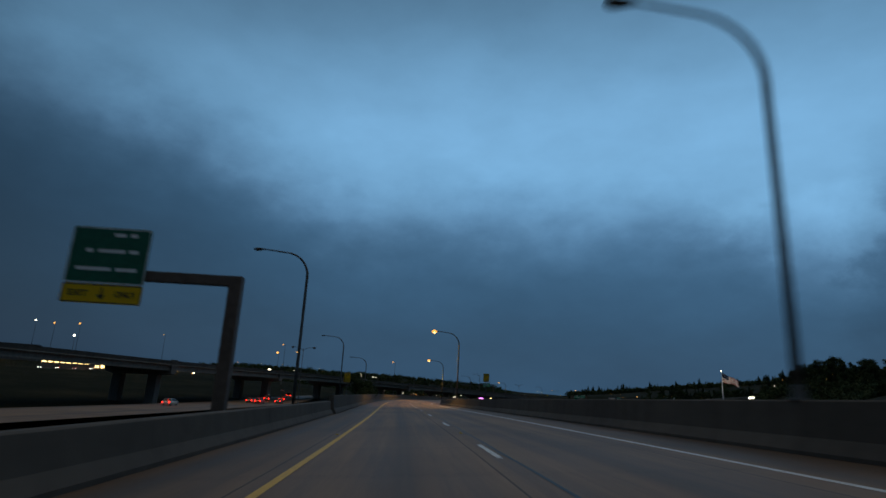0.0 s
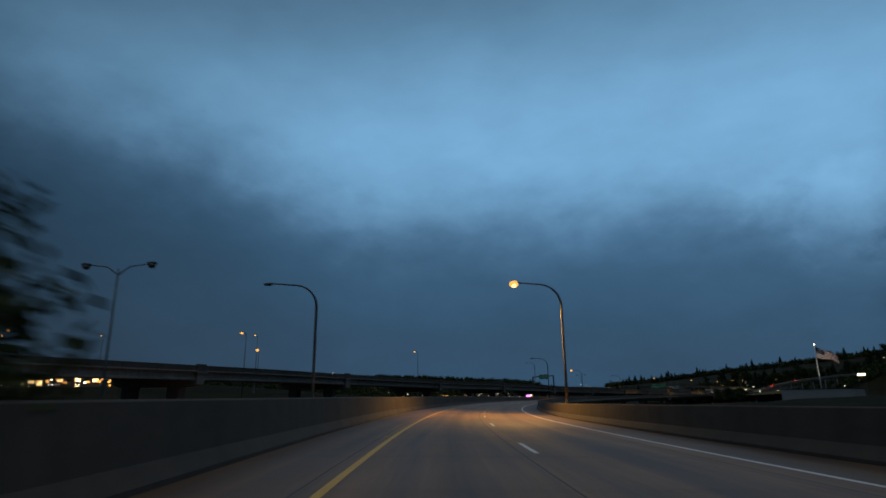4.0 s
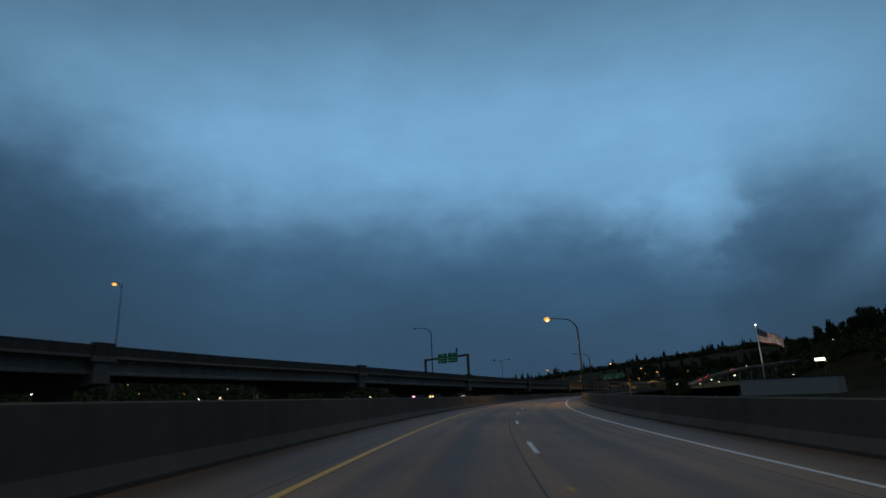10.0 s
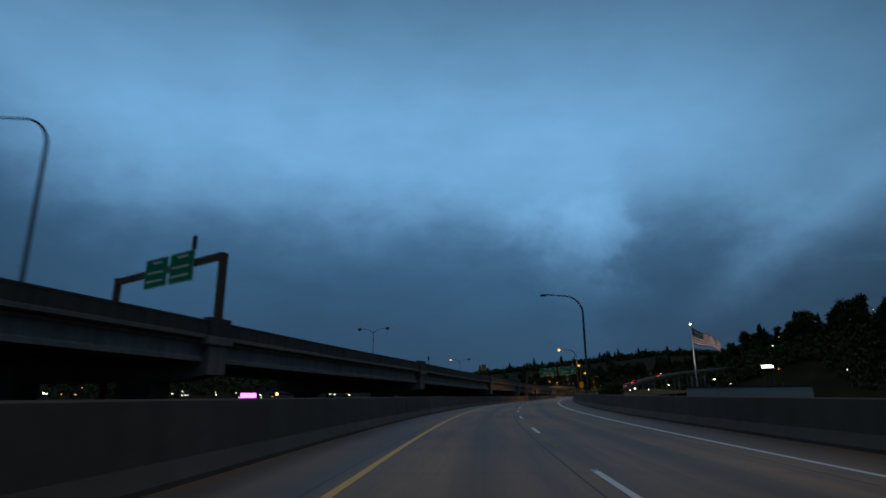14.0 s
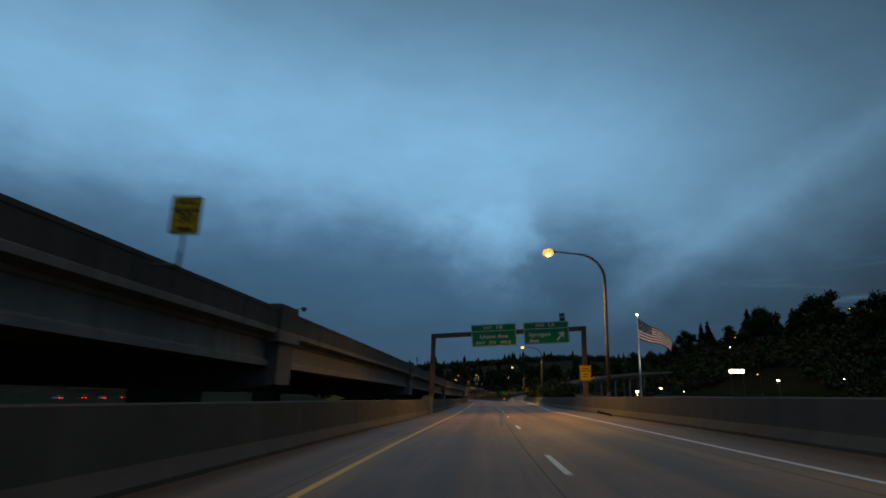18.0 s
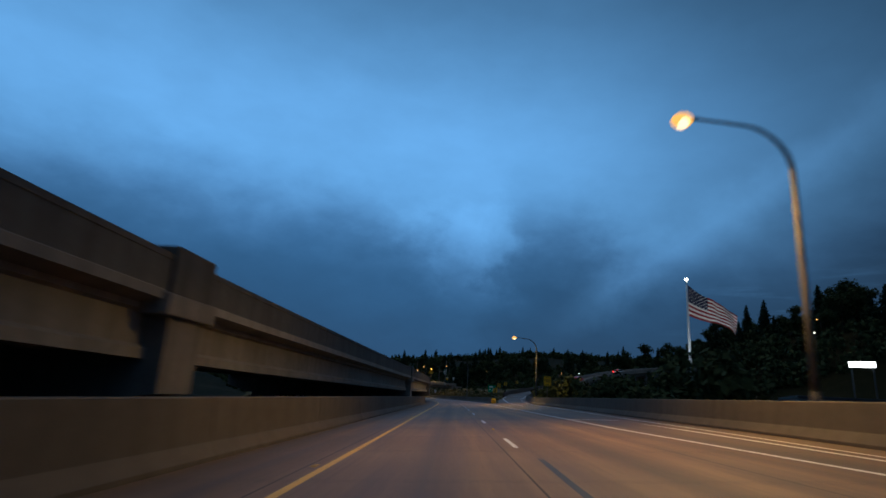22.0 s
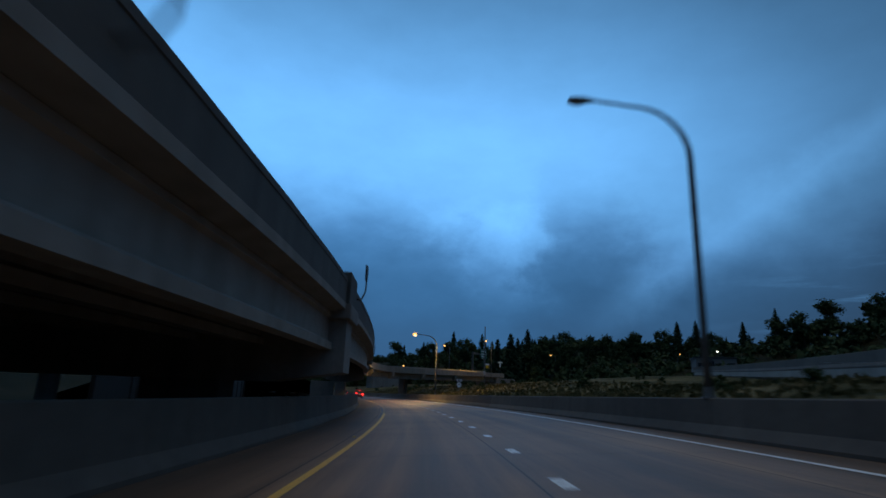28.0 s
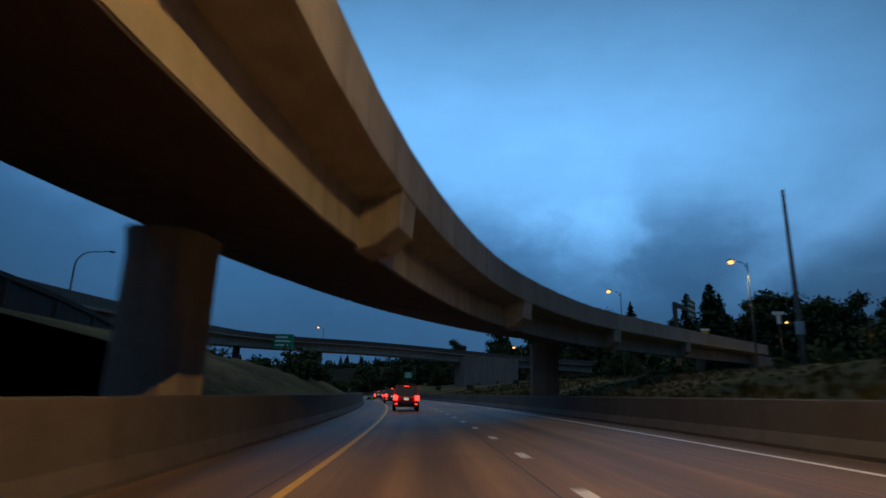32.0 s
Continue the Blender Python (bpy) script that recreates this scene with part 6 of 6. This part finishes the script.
for k in range(1500):
    a, r = wood.uniform(-34, 24), wood.uniform(800, 960)
    x, y = HUB.x - r * math.sin(radians(a)), HUB.y + r * math.cos(radians(a))
    rad = wood.uniform(3.0, 6.5)
    clumps.append((np.array([x, y, ground_z(x, y) + rad * wood.uniform(0.4, 1.3)]), rad))
me = card_mesh("far_woodland", *crown_leaves(wood, clumps, 42000, 1.9), wood)
me.materials.append(LEAVES.m)
tagged(new("far_woodland", me), "dark woods along the crest of the far hills", "woodland", kind="stuff")
for k in range(90):
    a, r = radians(rng.uniform(-30, 22)), rng.uniform(850, 930)
    x, y = HUB.x - r * math.sin(a), HUB.y + r * math.cos(a)
    plant(rng.choice(CONIFERS), x, y, rng.uniform(0.75, 1.35))


# scrub and tufts on the bank beyond the exit
def bank_h(s, d):
    """Height of the grass bank over the road."""
    o, zr = ramp_off(min(s, 755))
    inner = max(min(9.8 + o - 6.6, 42), 11.2)
    lift = min(1, (s - 634) / 60)
    return lift * interp(d, [(10.12, 0.2), (11.0, 0.5), (10.12 + (inner - 10.12) * 0.45 + 0.6, interp(s, BANK_MID)), (max(inner + 0.8, 13), min(zr - 0.2, interp(s, BANK_TOP))), (max(inner + 6, 19), min(zr - 1.0, interp(s, BANK_TOP) + 0.5))])


SHRUB = broadleaf(71, 2.2, 1.7, "shrub", "low dark shrub growing on the bank", 0.12, 520, 0.16)
for k in range(58):
    s, d = rng.uniform(690, 890), rng.uniform(17, 46)
    if s < 775 and d > 9.8 + ramp_off(s)[0] - 8:
        continue
    p = at(s, d, bank_h(s, d))
    plant(SHRUB, p.x, p.y, rng.uniform(0.25, 0.62), p.z - 0.1)
for k in range(26):
    p = at(rng.uniform(790, 880), rng.uniform(-22, -7), 2.0)
    plant(SHRUB, p.x, p.y, rng.uniform(0.7, 1.7), p.z)
for k in range(10):
    s, d = rng.uniform(770, 880), rng.uniform(34, 70)
    p = at(s, d, 3.0)
    plant(rng.choice(BROADS), p.x, p.y, rng.uniform(0.45, 0.7), p.z - 0.4)
for k in range(34):                                    # trees closing the view beyond the overpass
    s = rng.uniform(935, 1010)
    d = rng.choice((rng.uniform(-75, -9), rng.uniform(17, 70)))
    p = at(s, d, 0)
    plant(rng.choice(BROADS + CONIFERS), p.x, p.y, rng.uniform(0.5, 0.85), min(max(ground_z(p.x, p.y), -1.0), 4.0))
for k in range(26):                                    # dark trees close behind the barrier of the exit ramp
    s = 560 + 3.9 * k + rng.uniform(-1.5, 1.5)
    p = at(s, interp(s, RIGHT_D) + rng.uniform(4.5, 9.5), 0)
    plant(rng.choice(BROADS), p.x, p.y, rng.uniform(0.62, 0.92) * (0.85 if s > 640 else 1.0), min(ground_z(p.x, p.y), -2.5))
tuft = np.random.default_rng(31)
cs, sz, nm = [], [], []
for k in range(9000):
    s = tuft.uniform(645, 860)
    d = 10.4 + 22 * tuft.random() ** 1.6
    if s < 775 and d > 9.8 + ramp_off(s)[0] - 7.2:
        continue
    p = at(s, d, bank_h(s, d))
    cs.append((p.x, p.y, p.z + 0.10))
    sz.append(tuft.uniform(0.12, 0.34))
    nm.append((tuft.normal(), tuft.normal(), 0.15))
me = card_mesh("grass_tufts", np.array(cs), np.array(sz), np.array(nm), tuft)
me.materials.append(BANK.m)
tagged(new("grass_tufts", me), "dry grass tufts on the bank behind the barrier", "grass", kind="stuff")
# the tree that reaches over the barrier
near = broadleaf(90, 9.9, 3.4, "roadside_tree", "leafy dark tree reaching over the concrete barrier", 0.45, 9000, 0.115)
p = free(103, -5.7, -4.3)
near.matrix_basis = pose(p.x, p.y, p.z)

# ---------------- lights and buildings on the slopes ----------------
slope_a = far_lamp("slope_lamp", "small amber street lamp on the dark hillside", 6.5, LAMP_FAR, False, 1.0, "lamps on the hillside", 0.06, 0.95)
slope_w = far_lamp("slope_lamp", "small white street lamp on the dark hillside", 6.5, LAMP_WHITE, False, 1.0, "lamps on the hillside", 0.06, 0.95)
SPOTS = [(-128, 477, 3.0), (-112, 513, 4.5), (-104, 483, 5.5), (-78, 655, 5.0), (-60, 650, 7.0), (-46.6, 606.5, 13.0), (-20, 600, 12), (-117, 618, 3.4), (-104, 634, 4.2)]
used = {0: False, 1: False}


def slope_lamp(x, y, z, white):
    src = slope_w if white else slope_a
    m = pose(x, y, z - 6.7, 0, 0, rng.uniform(0, 360))
    if used[white]:
        copy_thing(src, m)
    else:
        used[white] = True
        src.matrix_basis = m


for i, (x, y, z) in enumerate(SPOTS):
    g = ground_z(x, y)
    if z - 6.7 > g + 0.1:
        bm = bmesh.new()
        tube(bm, [(x, y, g - 0.5), (x, y, z - 6.7)], [0.25, 0.2], 8)
        tagged(part("lamp_footing", bm, PIER), "footing under a lamp in the yard", "footing", kind="structure")
    slope_lamp(x, y, z, 0 if i == 5 else 1)
for k in range(22):
    a = rng.uniform(-80, 40)
    r0, z0 = ridge(a)
    r = r0 * rng.uniform(0.72, 0.95)
    x, y = HUB.x - r * math.sin(radians(a)), HUB.y + r * math.cos(radians(a))
    slope_lamp(x, y, ground_z(x, y) + 6.7, 1 if rng.random() < 0.3 else 0)


def building(name, label, m, w, d, h, wall, rows, lit_rows, win):
    """A plain block with a parapet roof and rows of windows on its -y side."""
    ob = thing(name, label, "building", m)
    bm = bmesh.new()
    box(bm, -w / 2, w / 2, 0, d, -6, h)
    part("wall", bm, wall, ob)
    bm = bmesh.new()
    box(bm, -w / 2 - 0.25, w / 2 + 0.25, -0.25, d + 0.25, h, h + 0.5, None, 0.05)
    part("roof", bm, DARK, ob)
    n = int(w / 2.6)
    for r in range(rows):
        for k in range(n):
            x = -w / 2 + (k + 0.5) * w / n
            z = h - 1.6 - r * 3.2
            on = rng.random() < lit_rows
            bm = bmesh.new()
            box(bm, x - 0.95, x + 0.95, -0.06, 0.02, z - 1.0, z + rng.choice((0.2, 0.9)))
            part("window", bm, win if on else GLASS, ob)
    return ob


WALL = plain("painted_wall", (0.16, 0.15, 0.14), 0.8)
PALE_WALL = plain("pale_metal_wall", (0.42, 0.42, 0.40), 0.7)
WEST = math.degrees(math.atan2(0.87, 0.48))
for label, x, y, z, w, deep, h, on in (("long store with brightly lit windows on the slope", -325, 152, 7.6, 24, 16, 7.0, 0.8), ("lit storefront among yard lamps on the slope", -317, 170, 7.0, 16, 14, 6.2, 0.95), ("low lit shop at the end of the row", -308, 187, 6.4, 15, 12, 5.0, 0.5), ("small lit shop higher on the slope", -420, 160, 14, 30, 14, 6.5, 0.7)):
    building("store", label, pose(x, y, z, 0, 0, WEST), w, deep, h, WALL, 2, on, WINDOW_WARM)
for k in range(46):                                    # yard lamps along the row of shops
    f = rng.random()
    c = Vector((-333 + 30 * f, 125 + 66 * f, 0)) + Vector((rng.uniform(-22, 14), rng.uniform(-5, 5), 0))
    slope_lamp(c.x, c.y, max(ground_z(c.x, c.y), 5.6) + rng.uniform(5.0, 7.4), 1 if rng.random() < 0.6 else 0)
for x, y, z, w in ((-369.7, 173.1, 26.6, 1), (-412.7, 195, 37.8, 0), (-533.7, 217.4, 46.6, 1), (-530, 230, 46, 0), (-269.8, 243.1, 22.8, 0), (-252.1, 223, 11.6, 1)):
    tall = far_lamp("yard_lamp", "tall lit yard lamp on the slope", 20 if z > 15 else 9, LAMP_WHITE if w else LAMP_FAR, False, 1.2, "tall lamps on the slope", 0.14, 2.6)
    tall.matrix_basis = pose(x, y, z - (20.24 if z > 15 else 9.24))
for k in range(8):                                     # queue facing the freeway in front of the shops
    f = k / 7
    c = Vector((-322 + 22 * f, 138 + 46 * f, 0))
    car("car waiting with its headlights on", pose(c.x + 6, c.y - 3, ground_z(c.x + 6, c.y - 3) + 0.05, 0, 0, WEST + 180 + rng.uniform(-20, 20)), (PAINT_WHITE, PAINT_GREY, PAINT_RED)[k % 3], k % 3 == 1, True, "cars by the shops")
building("warehouse", "low pale warehouse near the flagpole", pose(-76, 560, -3, 0, 0, -22), 46, 18, 7.0, PALE_WALL, 0, 0.0, WINDOW_WARM)
for x, y, rz, w, h in ((-75, 810, -10, 12, 6),):
    g = ground_z(x, y)
    building("house", "dim house among the trees on the hillside", pose(x, y, g, 0, 0, rz), w, 9, h, WALL, 1, 0.0, WINDOW_WARM)
ws = thing("lit_billboard", "bright white lit sign box on two posts", "sign", pose(-47.2, 623.8, 0, 0, 0, -30))
g = ground_z(-47.2, 623.8)
bm = bmesh.new()
box(bm, -2.7, 2.7, -0.3, 0.3, 14.2, 15.6, None, 0.08)
part("sign_box", bm, WINDOW_WHITE, ws, "glowing white face")
for x in (-2.2, 2.2):
    bm = bmesh.new()
    tube(bm, [(x, 0, g - 0.5), (x, 0, 14.3)], [0.18, 0.18], 8)
    part("post", bm, STEEL, ws)
pk = thing("lit_sign", "small magenta lit sign beyond the viaduct", "sign", pose(-268.7, 502.5, -5.6, 0, 0, 50))
bm = bmesh.new()
box(bm, -3.0, 3.0, -0.3, 0.3, 6.5, 8.3, None, 0.05)
part("sign_box", bm, WINDOW_PINK, pk)
bm = bmesh.new()
tube(bm, [(0, 0, ground_z(-268.7, 502.5) + 5.0), (0, 0, 6.6)], [0.25, 0.25], 8)
part("post", bm, STEEL, pk)
for k in range(64):                                    # lowland city lights beyond the viaduct
    x, y = rng.uniform(-520, -260), rng.uniform(330, 640)
    slope_lamp(x, y, ground_z(x, y) + 6.7, 1 if rng.random() < 0.6 else 0)
building("showroom", "long low showroom with lit windows beyond the viaduct", pose(-345, 690, ground_z(-345, 690), 0, 0, 62), 40, 14, 5.5, WALL, 1, 0.2, WINDOW_WARM)
for k in range(16):                                    # lot lamps and parked cars before it
    f = k / 15
    x, y = -318 - 22 * rng.random(), 585 + 230 * f
    slope_lamp(x, y, ground_z(x, y) + rng.uniform(4.5, 8.5), 1 if rng.random() < 0.65 else 0)
for k in range(10):
    x, y = -314, 610 + 14 * k
    car("pale parked car on the lit lot", pose(x, y, ground_z(x, y) + 0.05, 0, 0, 60 + rng.uniform(-12, 12)), (PAINT_WHITE, PAINT_GREY)[k % 2], k % 3 == 1, False, "cars on the lot")
# tall slim mast near the ramp
mast = thing("mast", "tall slim grey mast on the bank", "mast", pose(-149.4, 759.7, 0))
bm = bmesh.new()
tube(bm, [(0, 0, -4), (0, 0, 8), (0, 0, 17.9)], [0.22, 0.18, 0.12], 10)
part("pole", bm, STEEL, mast, "", True)
bm = bmesh.new()
box(bm, -0.25, 0.25, -0.2, 0.2, 6.3, 7.3, None, 0.03)
part("cabinet", bm, ALU, mast)

# litter on the wide shoulder
scrap = np.random.default_rng(4)
bm = bmesh.new()
for k in range(5):
    a = 0.5 * k + 0.3
    tube(bm, [(0.32 * math.cos(a + q) * (1 + 0.1 * k), 0.32 * math.sin(a + q), 0.05 + 0.035 * k + 0.05 * math.sin(3 * q)) for q in (0, 0.3, 0.6, 0.9)], [0.05, 0.07, 0.06, 0.03], 7)
p = (461.5, 9.1)
ob = part("tyre_scrap", bm, TYRE)
ob.matrix_basis = facing(p[0], p[1], 0.0)
tagged(ob, "torn black tyre tread lying on the shoulder by the barrier", "tyre scrap")

# tall round crowns behind the lamp past the ramp bridge
for x, y, top, k in ((-130, 843, 22.4, 1), (-124.5, 847, 25.6, 0), (-119, 848, 26.0, 1), (-114, 846, 23.6, 0), (-95, 897, 29.6, 1), (-88, 880, 26.2, 0)):
    plant(BROADS[k], x, y, (top - ground_z(x, y)) / (11.0, 13.5)[k])
for x, y, top in ((-139, 836, 25.0), (-144, 834, 22.6), (-136, 842, 24.0)):
    plant(CONIFERS[0], x, y, (top - ground_z(x, y)) / 15.0)
# brighter lamps over the crowded lot under the viaduct's horizon
lot = np.random.default_rng(31)
lot_a = far_lamp("lot_lamp", "low amber lamp over the crowded lot on the slope", 6.5, LAMP_FAR, False, 1.0, "lamps over the lot", 0.07, 1.9)
lot_w = far_lamp("lot_lamp", "low white lamp over the crowded lot on the slope", 6.5, LAMP_WHITE, False, 1.0, "lamps over the lot", 0.07, 1.5)
for k in range(44):
    f = k / 43
    x, y = -308 + 22 * f + lot.uniform(-14, 6), 148 + 45 * f + lot.uniform(-4, 4)
    m = pose(x, y, 11.9 - 3.2 * f + lot.uniform(-1.6, 0.5) - 6.7, 0, 0, lot.uniform(0, 360))
    lamp = lot_w if k % 5 == 1 else lot_a
    if k < 2:
        lamp.matrix_basis = m
    else:
        copy_thing(lamp, m)
